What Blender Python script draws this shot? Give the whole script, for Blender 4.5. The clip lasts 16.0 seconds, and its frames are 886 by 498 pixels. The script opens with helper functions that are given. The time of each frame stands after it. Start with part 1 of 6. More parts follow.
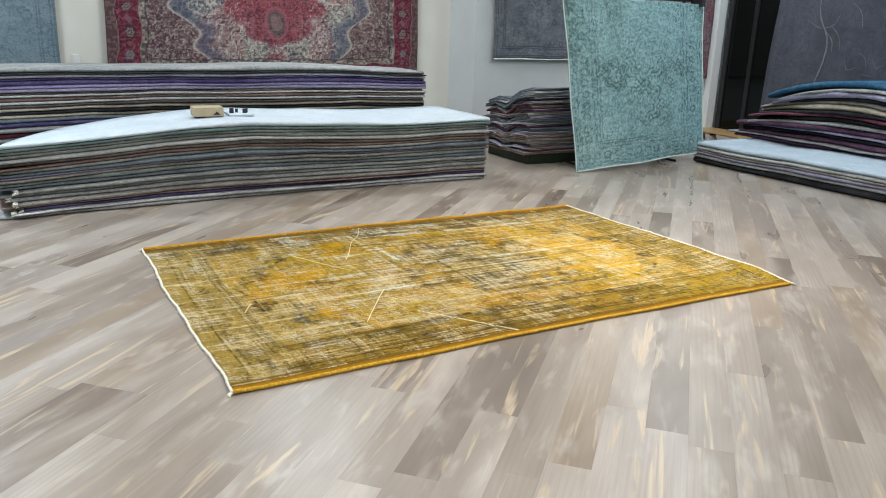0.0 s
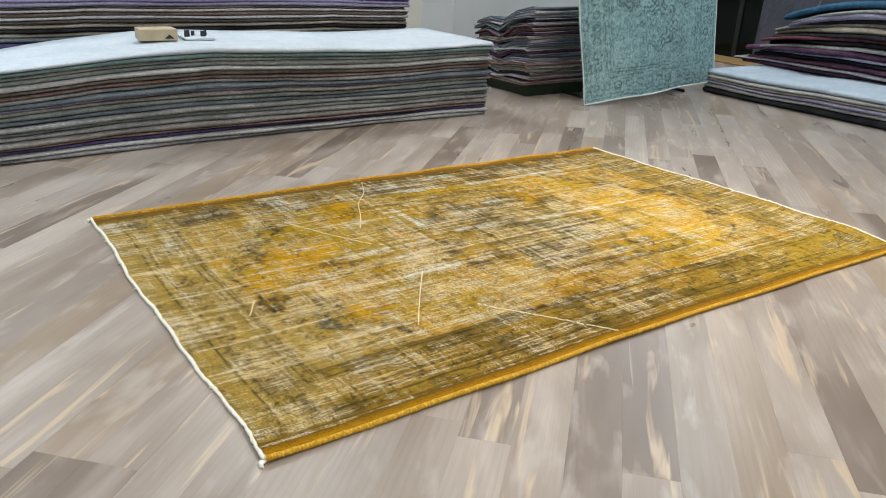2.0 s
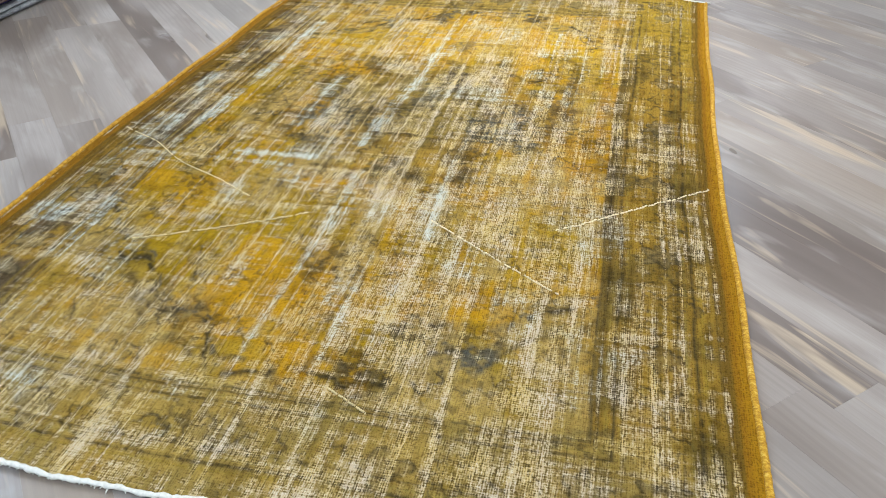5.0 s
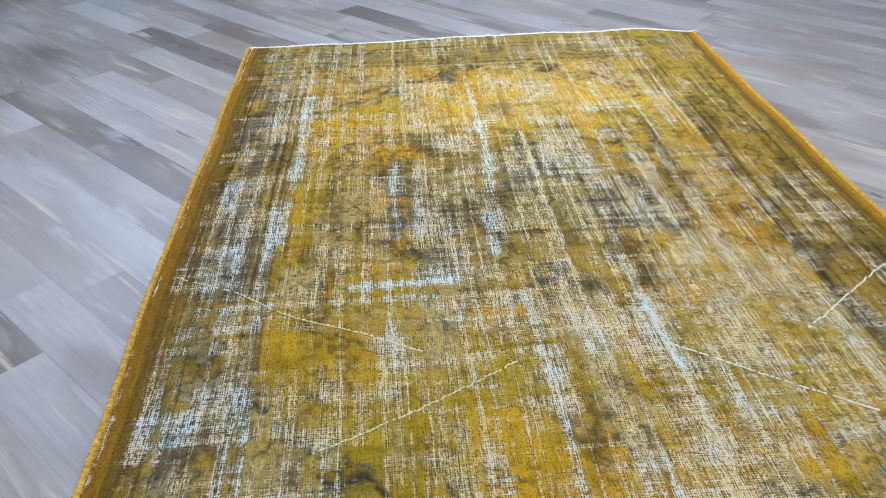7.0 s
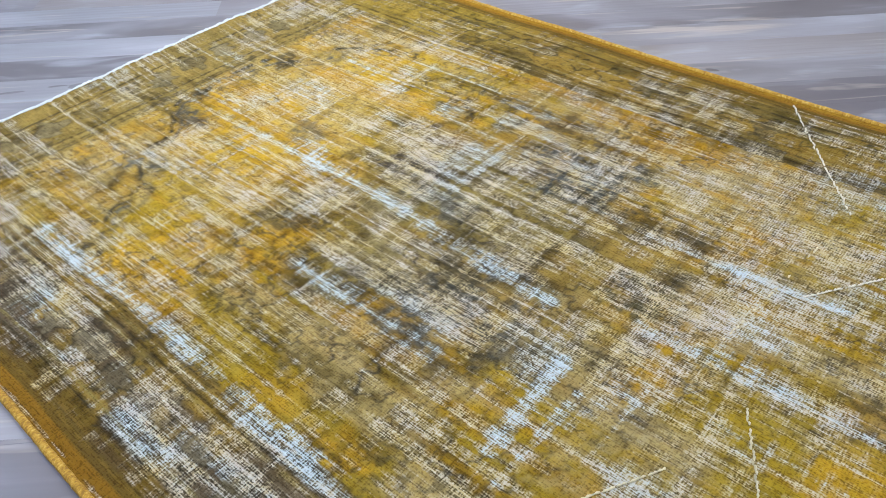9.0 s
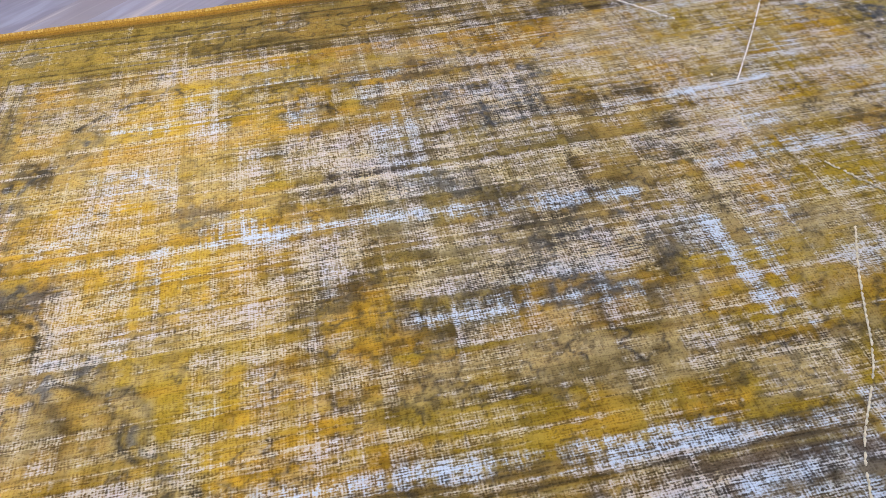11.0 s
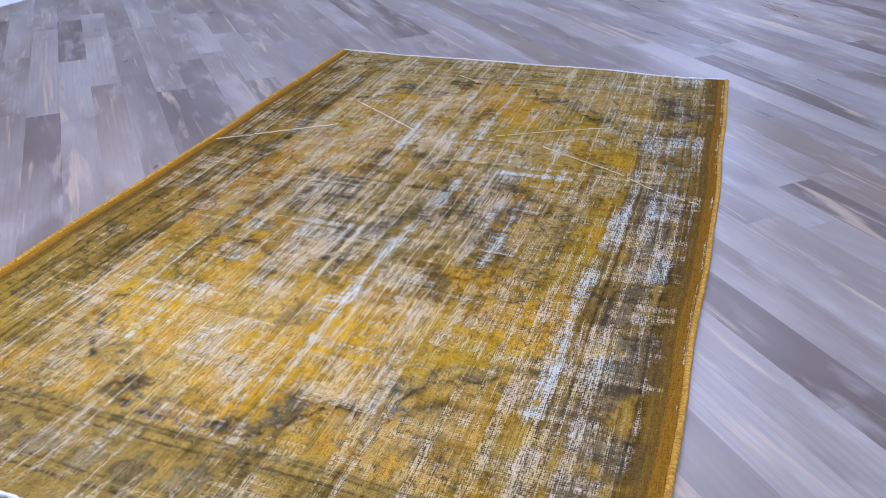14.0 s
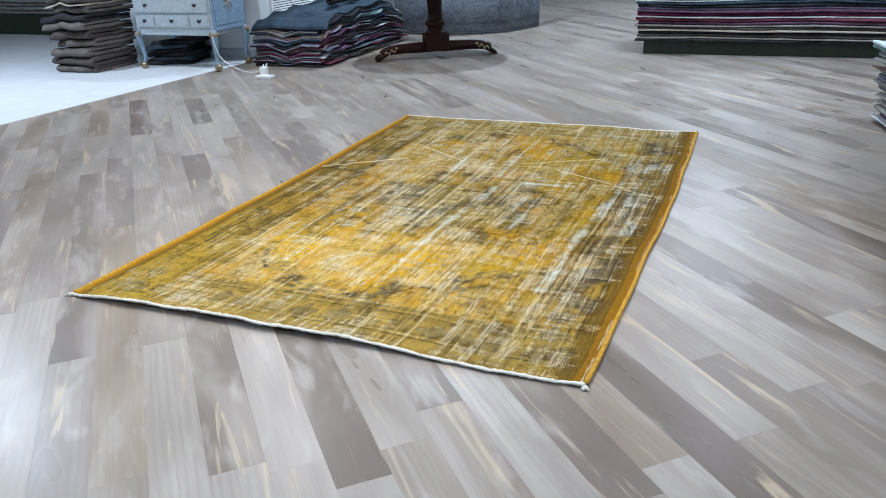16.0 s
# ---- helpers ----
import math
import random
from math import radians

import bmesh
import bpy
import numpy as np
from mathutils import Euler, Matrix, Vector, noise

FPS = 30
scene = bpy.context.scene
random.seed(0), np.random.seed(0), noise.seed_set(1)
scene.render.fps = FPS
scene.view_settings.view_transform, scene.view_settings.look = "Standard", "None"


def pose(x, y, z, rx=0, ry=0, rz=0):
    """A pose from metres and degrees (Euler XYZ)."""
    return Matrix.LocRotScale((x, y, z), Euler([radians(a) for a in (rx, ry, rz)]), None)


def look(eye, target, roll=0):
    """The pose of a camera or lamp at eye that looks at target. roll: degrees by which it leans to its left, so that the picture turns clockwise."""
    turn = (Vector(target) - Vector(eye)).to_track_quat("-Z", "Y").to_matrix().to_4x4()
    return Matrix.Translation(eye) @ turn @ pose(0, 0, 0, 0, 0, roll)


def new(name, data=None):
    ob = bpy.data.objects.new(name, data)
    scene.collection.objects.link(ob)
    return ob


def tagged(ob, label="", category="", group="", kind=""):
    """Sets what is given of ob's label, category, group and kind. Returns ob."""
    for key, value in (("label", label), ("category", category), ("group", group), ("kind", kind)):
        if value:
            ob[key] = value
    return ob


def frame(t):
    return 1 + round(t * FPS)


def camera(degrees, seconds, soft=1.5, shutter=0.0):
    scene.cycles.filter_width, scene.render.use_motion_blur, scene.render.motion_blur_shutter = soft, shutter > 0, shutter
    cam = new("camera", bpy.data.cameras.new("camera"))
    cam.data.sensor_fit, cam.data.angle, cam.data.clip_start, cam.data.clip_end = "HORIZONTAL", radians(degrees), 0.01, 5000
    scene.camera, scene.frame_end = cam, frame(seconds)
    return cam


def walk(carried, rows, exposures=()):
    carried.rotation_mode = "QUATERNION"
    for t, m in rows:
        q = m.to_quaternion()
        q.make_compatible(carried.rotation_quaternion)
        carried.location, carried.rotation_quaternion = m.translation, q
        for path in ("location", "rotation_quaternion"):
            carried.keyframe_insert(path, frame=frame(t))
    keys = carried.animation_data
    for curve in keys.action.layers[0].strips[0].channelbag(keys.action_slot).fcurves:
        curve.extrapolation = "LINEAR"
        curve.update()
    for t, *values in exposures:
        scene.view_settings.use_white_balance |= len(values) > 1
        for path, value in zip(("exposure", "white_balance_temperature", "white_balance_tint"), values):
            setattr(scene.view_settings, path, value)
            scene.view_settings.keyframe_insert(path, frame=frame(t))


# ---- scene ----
cam = camera(59.3, 16.0, soft=0.92)
PATH = [
    (0, (-0.586, -2.452, 1.252), (0.365, -0.783, 0.694), 1.9),
    (0.5, (-0.496, -2.261, 1.22), (0.424, -0.594, 0.606), 2.0),
    (1, (-0.454, -2.058, 1.203), (0.465, -0.418, 0.521), 1.6),
    (1.5, (-0.504, -1.756, 1.192), (0.476, -0.162, 0.486), 1.9),
    (2, (-0.544, -1.458, 1.157), (0.524, 0.065, 0.423), 2.7),
    (2.5, (-0.564, -1.109, 1.14), (0.603, 0.311, 0.353), 1.1),
    (2.8, (-0.614, -0.922, 1.12), (0.688, 0.363, 0.311), 1.1),
    (3, (-0.673, -0.796, 1.128), (0.708, 0.388, 0.295), 1.3),
    (3.2, (-0.722, -0.685, 1.142), (0.715, 0.409, 0.283), 0.9),
    (5.3, (-0.724, 0.505, 1.103), (0.88, 0.839, -0.044), -1.9),
    (5.5, (-0.672, 0.618, 1.101), (0.944, 0.923, -0.037), -2.4),
    (6, (-0.592, 0.863, 1.12), (1.061, 1.061, 0.012), -1.7),
    (6.5, (-0.498, 1.144, 1.16), (1.176, 1.181, 0.067), -0.7),
    (7, (-0.302, 1.339, 1.107), (1.356, 1.213, -0.005), -0.8),
    (7.5, (-0.103, 1.522, 1.113), (1.512, 1.177, -0.015), 0.5),
    (8, (0.101, 1.76, 1.139), (1.607, 1.084, 0.01), 0.9),
    (8.5, (0.364, 1.93, 1.097), (1.66, 0.993, -0.104), -1.6),
    (8.7, (0.51, 1.984, 1.1), (1.698, 0.96, -0.141), -2.1),
    (10.8, (1.765, 2.217, 1.026), (1.693, 0.79, -0.374), -3.9),
    (11, (1.881, 2.213, 1.046), (1.665, 0.794, -0.346), -3.9),
    (11.5, (2.173, 2.135, 1.005), (1.667, 0.803, -0.398), -4.6),
    (12, (2.459, 2.082, 1.028), (1.665, 0.887, -0.365), -3.4),
    (12.5, (2.75, 2.045, 1.07), (1.691, 0.98, -0.251), -2.4),
    (13, (2.975, 1.9, 1.059), (1.687, 0.957, -0.146), -1.8),
    (13.5, (3.238, 1.851, 1.105), (1.745, 1.082, 0.018), -1.4),
    (14, (3.582, 1.879, 1.155), (1.969, 1.268, 0.141), -1.8),
    (14.5, (3.903, 1.982, 1.142), (2.239, 1.389, 0.206), -2.1),
    (15, (4.216, 2.067, 1.2), (2.525, 1.442, 0.334), -2.5),
    (15.5, (4.558, 2.131, 1.206), (2.852, 1.461, 0.405), -2.6),
    (16, (4.739, 2.271, 1.198), (3.043, 1.54, 0.431), -2.3),
]
walk(cam, [(t, look(eye, target, roll)) for t, eye, target, roll in PATH], exposures=[
    (0, 0.2, 6400, 9), (1, 0.1, 6550, 9), (2.5, 0.08, 6550, 12), (3.2, 0.1, 6300, 12), (5.4, 0.02, 5450, 10), (6, -0.01, 5050, 10), (6.5, -0.04, 5050, 11), (8, -0.06, 4800, 11), (8.7, -0.1, 4850, 14), (10.8, -0.24, 4850, 31),
    (12.5, -0.3, 4900, 34), (13.5, -0.33, 4950, 34), (14.3, -0.26, 4950, 24), (15, -0.14, 5150, 12), (16, 0.02, 5550, 10),
])

# ---- world and light ----
world = bpy.data.worlds.new("night")
world.use_nodes = True
world.node_tree.nodes["Background"].inputs[0].default_value = (0.010, 0.012, 0.018, 1)
world.node_tree.nodes["Background"].inputs[1].default_value = 1.0
scene.world = world

CEILING = 3.3
POWER = 0.47


def ceiling_lamp(x, y, watts, size, colour, spread=180, z=CEILING - 0.06):
    data = bpy.data.lights.new("ceiling_spot", "AREA")
    data.shape, data.size, data.energy, data.color = "DISK", size, watts * POWER, colour
    data.spread = radians(spread)
    ob = new("ceiling_spot", data)
    ob.location = (x, y, z)
    return ob


COOL, WARM = (0.86, 0.95, 1.0), (1.0, 0.94, 0.85)
for lx, ly, lw, lsize, lcol in (
    (0.4, 0.3, 33, 0.5, WARM), (3.0, 0.5, 37, 0.5, WARM), (1.8, -2.2, 44, 0.5, WARM), (-0.2, -1.5, 76, 0.5, WARM), (1.2, 2.4, 25, 0.5, WARM), (3.2, 2.9, 40, 0.5, WARM),
    (4.9, 2.1, 60, 0.5, COOL), (6.3, -0.4, 110, 0.5, COOL), (-3.1, -0.85, 185, 0.16, COOL), (-1.6, 2.2, 85, 0.5, COOL),
    (0.4, -4.4, 185, 0.5, COOL), (-6.2, 1.6, 235, 1.6, COOL), (1.9, 4.6, 112, 1.0, COOL), (-1.4, 4.6, 95, 0.6, COOL), (6.4, 4.0, 95, 1.2, COOL),
):
    ceiling_lamp(lx, ly, lw, lsize, lcol, 115 if lx == -1.6 else 165)
ceiling_lamp(2.35, 0.70, 40, 0.3, WARM, 80)


# ---- small tools ----
def part(name, mesh, material, parent=None, label="", smooth=True):
    """Links a bmesh or a mesh as one object, under a thing or a part if one is given."""
    if isinstance(mesh, bmesh.types.BMesh):
        data = bpy.data.meshes.new(name)
        mesh.to_mesh(data)
        mesh.free()
    else:
        data = mesh
    if material and not data.materials:
        data.materials.append(material)
    if smooth:
        data.polygons.foreach_set("use_smooth", [True] * len(data.polygons))
    ob = new(name, data)
    if parent:
        ob.parent = parent
    return tagged(ob, label)


def thing(name, m, label, category, group="", kind=""):
    ob = new(name)
    ob.empty_display_size = 0.05
    ob.matrix_basis = m
    return tagged(ob, label, category, group, kind)


def box(bm, x0, y0, z0, x1, y1, z1, bevel=0.0):
    """Adds a box to bm, with its edges bevelled."""
    made = bmesh.ops.create_cube(bm, size=1)["verts"]
    bmesh.ops.transform(bm, matrix=Matrix.LocRotScale(((x0 + x1) / 2, (y0 + y1) / 2, (z0 + z1) / 2), None, (x1 - x0, y1 - y0, z1 - z0)), verts=made)
    if bevel:
        edges = list({e for v in made for e in v.link_edges})
        bmesh.ops.bevel(bm, geom=edges, offset=bevel, segments=2, profile=0.6, affect="EDGES")
    return bm


def boxed(*args, bevel=0.0):
    return box(bmesh.new(), *args, bevel=bevel)


def lathe(bm, profile, sides=28, at=(0, 0, 0)):
    """A turned form from rows of radius and height."""
    rings = []
    for r, z in profile:
        rings.append([bm.verts.new((at[0] + r * math.cos(2 * math.pi * k / sides), at[1] + r * math.sin(2 * math.pi * k / sides), at[2] + z)) for k in range(sides)])
    for a, b in zip(rings, rings[1:]):
        for k in range(sides):
            bm.faces.new((a[k], a[(k + 1) % sides], b[(k + 1) % sides], b[k]))
    bm.faces.new(rings[0][::-1])
    bm.faces.new(rings[-1])
    return bm


def tube(bm, points, radii, sides=8):
    """A tube through points, with a radius at each."""
    pts = [Vector(p) for p in points]
    rings = []
    side = None
    for k, p in enumerate(pts):
        way = (pts[min(k + 1, len(pts) - 1)] - pts[max(k - 1, 0)]).normalized()
        side = way.orthogonal() if side is None else (side - way * side.dot(way))
        side.normalize()
        up = way.cross(side)
        r = radii[k] if isinstance(radii, (list, tuple)) else radii
        rings.append([bm.verts.new(p + r * (math.cos(2 * math.pi * j / sides) * side + math.sin(2 * math.pi * j / sides) * up)) for j in range(sides)])
    for a, b in zip(rings, rings[1:]):
        for k in range(sides):
            bm.faces.new((a[k], a[(k + 1) % sides], b[(k + 1) % sides], b[k]))
    bm.faces.new(rings[0][::-1])
    bm.faces.new(rings[-1])
    return bm


def curve_points(pts, n):
    """Points along a smooth curve through pts."""
    p = np.array(pts, float)
    p = np.vstack([2 * p[0] - p[1], p, 2 * p[-1] - p[-2]])
    out = []
    for t in np.linspace(0, len(pts) - 1, n):
        k = min(int(t), len(pts) - 2)
        f = t - k
        a, b, c, d = p[k : k + 4]
        out.append(0.5 * (2 * b + (c - a) * f + (2 * a - 5 * b + 4 * c - d) * f**2 + (3 * b - a - 3 * c + d) * f**3))
    return out


# ---- materials ----
class Nodes:
    """A short way to write a node material."""

    def __init__(self, name, rough=0.7, metal=0.0):
        self.mat = bpy.data.materials.new(name)
        self.mat.use_nodes = True
        self.tree = self.mat.node_tree
        self.shader = self.tree.nodes["Principled BSDF"]
        self.set(self.shader, Roughness=rough, Metallic=metal)

    def set(self, node, **values):
        for key, value in values.items():
            socket = node.inputs[key.replace("_", " ")]
            if isinstance(value, bpy.types.NodeSocket):
                self.tree.links.new(value, socket)
            else:
                socket.default_value = value
        return node

    def coords(self, scale=(1, 1, 1), which="Object", add=None):
        src = self.tree.nodes.new("ShaderNodeTexCoord").outputs[which]
        if add is not None:
            plus = self.tree.nodes.new("ShaderNodeVectorMath")
            self.tree.links.new(src, plus.inputs[0])
            self.tree.links.new(add, plus.inputs[1])
            src = plus.outputs[0]
        m = self.tree.nodes.new("ShaderNodeVectorMath")
        m.operation = "MULTIPLY"
        self.tree.links.new(src, m.inputs[0])
        m.inputs[1].default_value = scale
        return m.outputs[0]

    def noise(self, vector, scale=1.0, detail=3.0, rough=0.5, distort=0.0):
        n = self.tree.nodes.new("ShaderNodeTexNoise")
        self.set(n, Vector=vector, Scale=scale, Detail=detail, Roughness=rough, Distortion=distort)
        return n.outputs["Fac"]

    def voronoi(self, vector, scale=1.0, feature="F1"):
        n = self.tree.nodes.new("ShaderNodeTexVoronoi")
        n.feature = feature
        self.set(n, Vector=vector, Scale=scale)
        return n.outputs["Distance"]

    def ramp(self, fac, stops, ease="LINEAR"):
        n = self.tree.nodes.new("ShaderNodeValToRGB")
        n.color_ramp.interpolation = ease
        while len(n.color_ramp.elements) < len(stops):
            n.color_ramp.elements.new(1)
        for e, (at, c) in zip(n.color_ramp.elements, stops):
            e.position = at
            e.color = (*c, 1) if isinstance(c, tuple) else (c, c, c, 1)
        self.tree.links.new(fac, n.inputs[0])
        return n.outputs[0]

    def mix(self, fac, a, b, mode="MIX"):
        n = self.tree.nodes.new("ShaderNodeMix")
        n.data_type, n.blend_type = "RGBA", mode
        for socket, value in ((n.inputs[0], fac), (n.inputs[6], a), (n.inputs[7], b)):
            if isinstance(value, bpy.types.NodeSocket):
                self.tree.links.new(value, socket)
            else:
                socket.default_value = (*value, 1) if isinstance(value, tuple) else value
        return n.outputs[2]

    def math(self, op, a, b=0.0, c=0.0):
        n = self.tree.nodes.new("ShaderNodeMath")
        n.operation = op
        for socket, value in zip(n.inputs, (a, b, c)):
            if isinstance(value, bpy.types.NodeSocket):
                self.tree.links.new(value, socket)
            else:
                socket.default_value = value
        return n.outputs[0]

    def attribute(self, name, out="Color"):
        n = self.tree.nodes.new("ShaderNodeAttribute")
        n.attribute_name = name
        return n.outputs[out]

    def bump(self, height, strength=0.3, distance=0.01):
        n = self.tree.nodes.new("ShaderNodeBump")
        self.set(n, Height=height, Strength=strength, Distance=distance)
        self.set(self.shader, Normal=n.outputs[0])

    def base(self, colour):
        self.set(self.shader, Base_Color=(*colour, 1) if isinstance(colour, tuple) else colour)
        return self


def plain(name, colour, rough=0.6, metal=0.0, vary=0.12, scale=14.0, bump=0.05):
    """A plain surface with faint mottling."""
    n = Nodes(name, rough, metal)
    f = n.noise(n.coords(), scale, 5, 0.6)
    dark = tuple(c * (1 - vary) for c in colour)
    light = tuple(min(1, c * (1 + vary)) for c in colour)
    n.base(n.ramp(f, ((0.3, dark), (0.7, light))))
    if bump:
        n.bump(f, bump, 0.004)
    return n.mat


def wood_floor(name, stops):
    """Oak boards under a worn white wash: a tone to each board, pale wash, cream sapwood, knots and fine grain."""
    n = Nodes(name, 0.35)
    info = n.tree.nodes.new("ShaderNodeObjectInfo").outputs["Random"]
    island = n.tree.nodes.new("ShaderNodeNewGeometry").outputs["Random Per Island"]
    rnd = n.math("FRACT", n.math("ADD", info, n.math("MULTIPLY", island, 7.31)))
    shift = n.tree.nodes.new("ShaderNodeCombineXYZ")
    n.set(shift, X=n.math("MULTIPLY", rnd, 37.0), Y=n.math("MULTIPLY", rnd, 91.0), Z=n.math("MULTIPLY", rnd, 13.0))
    add = shift.outputs[0]
    c = n.ramp(rnd, tuple((k / (len(stops) - 1), stop) for k, stop in enumerate(stops)))
    cloud = n.noise(n.coords((1.3, 5, 1), add=add), 1.0, 3, 0.5, 0.6)
    c = n.mix(n.ramp(cloud, ((0.36, 0.52), (0.52, 0.0))), c, n.mix(1.0, c, (0.66, 0.63, 0.61), "MULTIPLY"))
    c = n.mix(n.ramp(cloud, ((0.52, 0.0), (0.72, 0.52))), c, (0.50, 0.465, 0.44))
    wash = n.noise(n.coords((3.2, 11, 1), add=add), 1.0, 3, 0.5, 0.4)
    c = n.mix(n.ramp(wash, ((0.56, 0.0), (0.70, 0.5))), c, (0.50, 0.475, 0.455))
    sap = n.noise(n.coords((1.5, 17, 1), add=add), 1.0, 3, 0.55, 0.8)
    c = n.mix(n.ramp(sap, ((0.60, 0.0), (0.69, 0.8))), c, (0.54, 0.445, 0.33))
    thin = n.noise(n.coords((0.8, 21, 1), add=add), 1.0, 4, 0.6, 0.9)
    c = n.mix(n.ramp(thin, ((0.665, 0.0), (0.75, 0.6))), c, (0.55, 0.46, 0.345))
    rings = n.tree.nodes.new("ShaderNodeTexWave")
    rings.wave_type, rings.rings_direction = "RINGS", "Z"
    n.set(rings, Vector=n.coords((0.8, 9, 1), add=add), Scale=1.6, Distortion=6.0, Detail=3.0, Detail_Scale=1.2)
    figure = n.noise(n.coords((0.9, 3, 1), add=add), 1.0, 2, 0.5)
    c = n.mix(n.math("MULTIPLY", n.ramp(rings.outputs["Fac"], ((0.0, 0.17), (0.6, 0.0))), n.ramp(figure, ((0.42, 0.0), (0.58, 1.0)))), c, (0.17, 0.14, 0.125))
    grain = n.noise(n.coords((5, 230, 4), add=add), 1.0, 5, 0.65, 0.3)
    c = n.mix(n.ramp(grain, ((0.35, 0.16), (0.58, 0.0))), c, (0.18, 0.15, 0.13))
    crack = n.noise(n.coords((2.2, 60, 1), add=add), 1.0, 2, 0.5, 0.4)
    c = n.mix(n.ramp(crack, ((0.20, 0.75), (0.235, 0.0))), c, (0.10, 0.08, 0.065))
    n.base(n.mix(1.0, c, (0.97, 0.94, 0.90), "MULTIPLY"))
    n.set(n.shader, Roughness=n.ramp(cloud, ((0.25, 0.26), (0.8, 0.38))), Specular_IOR_Level=0.36)
    n.bump(n.math("ADD", grain, n.math("MULTIPLY", wash, 0.5)), 0.04, 0.002)
    return n.mat


def fabric(name, colours, scale=26.0, motif=0.45, rough=0.96):
    """Worn wool: a ground, a faded pattern and a fine weave."""
    n = Nodes(name, rough)
    co = n.coords()
    a, b, c = colours
    blotch = n.noise(co, 5.0, 5, 0.6)
    col = n.mix(n.ramp(blotch, ((0.38, 0.0), (0.64, 1.0))), a, b)
    v = n.noise(n.coords((1, 1, 1.6)), scale, 4, 0.62, 1.5)
    col = n.mix(n.ramp(v, ((0.50, 0.0), (0.56, motif))), col, c)
    pale = n.noise(n.coords((1, 1, 1.6)), scale * 1.7, 3, 0.6, 0.8)
    col = n.mix(n.ramp(pale, ((0.58, 0.0), (0.70, 0.28))), col, tuple(min(0.8, x * 1.9 + 0.03) for x in b))
    fine = n.noise(co, 320.0, 2, 0.6)
    col = n.mix(n.ramp(fine, ((0.3, 0.35), (0.6, 0.0))), col, tuple(x * 0.55 for x in a))
    n.base(col)
    n.set(n.shader, Specular_IOR_Level=0.12)
    n.bump(n.math("ADD", fine, n.math("MULTIPLY", blotch, 2.0)), 0.35, 0.004)
    return n.mat


FLOOR_WOOD = [
    wood_floor("pale_washed_oak", ((0.33, 0.302, 0.28), (0.375, 0.338, 0.308), (0.35, 0.325, 0.305), (0.395, 0.358, 0.328))),
    wood_floor("grey_washed_oak", ((0.275, 0.24, 0.212), (0.315, 0.278, 0.25), (0.285, 0.255, 0.235), (0.325, 0.285, 0.252), (0.265, 0.228, 0.20))),
    wood_floor("brown_washed_oak", ((0.185, 0.153, 0.132), (0.215, 0.18, 0.157), (0.20, 0.17, 0.152), (0.17, 0.139, 0.119))),
    wood_floor("tan_washed_oak", ((0.285, 0.237, 0.19), (0.315, 0.265, 0.22))),
]
PLASTER = plain("cream_wall_paint", (0.74, 0.73, 0.67), 0.75, vary=0.03, scale=3.0, bump=0.08)
PLASTER_COOL = plain("white_wall_paint", (0.58, 0.61, 0.62), 0.75, vary=0.03, scale=3.0, bump=0.08)
WHITE_PAINT = plain("white_gloss_paint", (0.80, 0.80, 0.79), 0.35, vary=0.03)
WHITE_FLOOR = plain("white_painted_floor", (0.74, 0.76, 0.79), 0.4, vary=0.06, scale=5.0)
GREEN_PAINT = plain("dark_green_paint", (0.013, 0.026, 0.011), 0.5, vary=0.3)
CREAM = plain("cream_cotton", (0.72, 0.70, 0.62), 0.95, vary=0.12, scale=120, bump=0.4)
CARD = plain("brown_card", (0.44, 0.36, 0.235), 0.8, vary=0.1)
INK = plain("dark_ink", (0.02, 0.02, 0.035), 0.6, vary=0.0)
PLASTIC = plain("white_plastic", (0.78, 0.79, 0.80), 0.3, vary=0.02)
BLACK = plain("black_metal", (0.015, 0.015, 0.016), 0.4, vary=0.2)
GILT = plain("worn_gilt", (0.30, 0.25, 0.165), 0.45, 0.5, vary=0.4, scale=60)
MAHOGANY = plain("dark_mahogany", (0.022, 0.007, 0.005), 0.45, vary=0.35, scale=20)
MAHOGANY.node_tree.nodes["Principled BSDF"].inputs["Specular IOR Level"].default_value = 0.12
BLUE_PAINT = plain("worn_blue_paint", (0.20, 0.29, 0.39), 0.5, vary=0.2, scale=30)
PALE_PAINT = plain("worn_pale_blue_paint", (0.38, 0.43, 0.46), 0.5, vary=0.15, scale=40)
OAK = plain("oak_threshold", (0.42, 0.26, 0.11), 0.45, vary=0.2, scale=30)

PALE_TINTS = {
    "white": ((0.52, 0.59, 0.655), (0.60, 0.67, 0.73), (0.44, 0.51, 0.58)),
    "ice": ((0.40, 0.475, 0.55), (0.48, 0.56, 0.63), (0.30, 0.375, 0.44)),
    "pale": ((0.432, 0.444, 0.444), (0.564, 0.576, 0.576), (0.24, 0.258, 0.27)),
    "grey": ((0.263, 0.269, 0.269), (0.388, 0.394, 0.388), (0.125, 0.131, 0.135)),
    "taupe": ((0.225, 0.21, 0.195), (0.325, 0.31, 0.29), (0.11, 0.102, 0.097)),
    "sage": ((0.195, 0.225, 0.215), (0.3, 0.335, 0.32), (0.095, 0.11, 0.108)),
    "teal": ((0.144, 0.24, 0.24), (0.228, 0.348, 0.336), (0.072, 0.12, 0.12)),
}
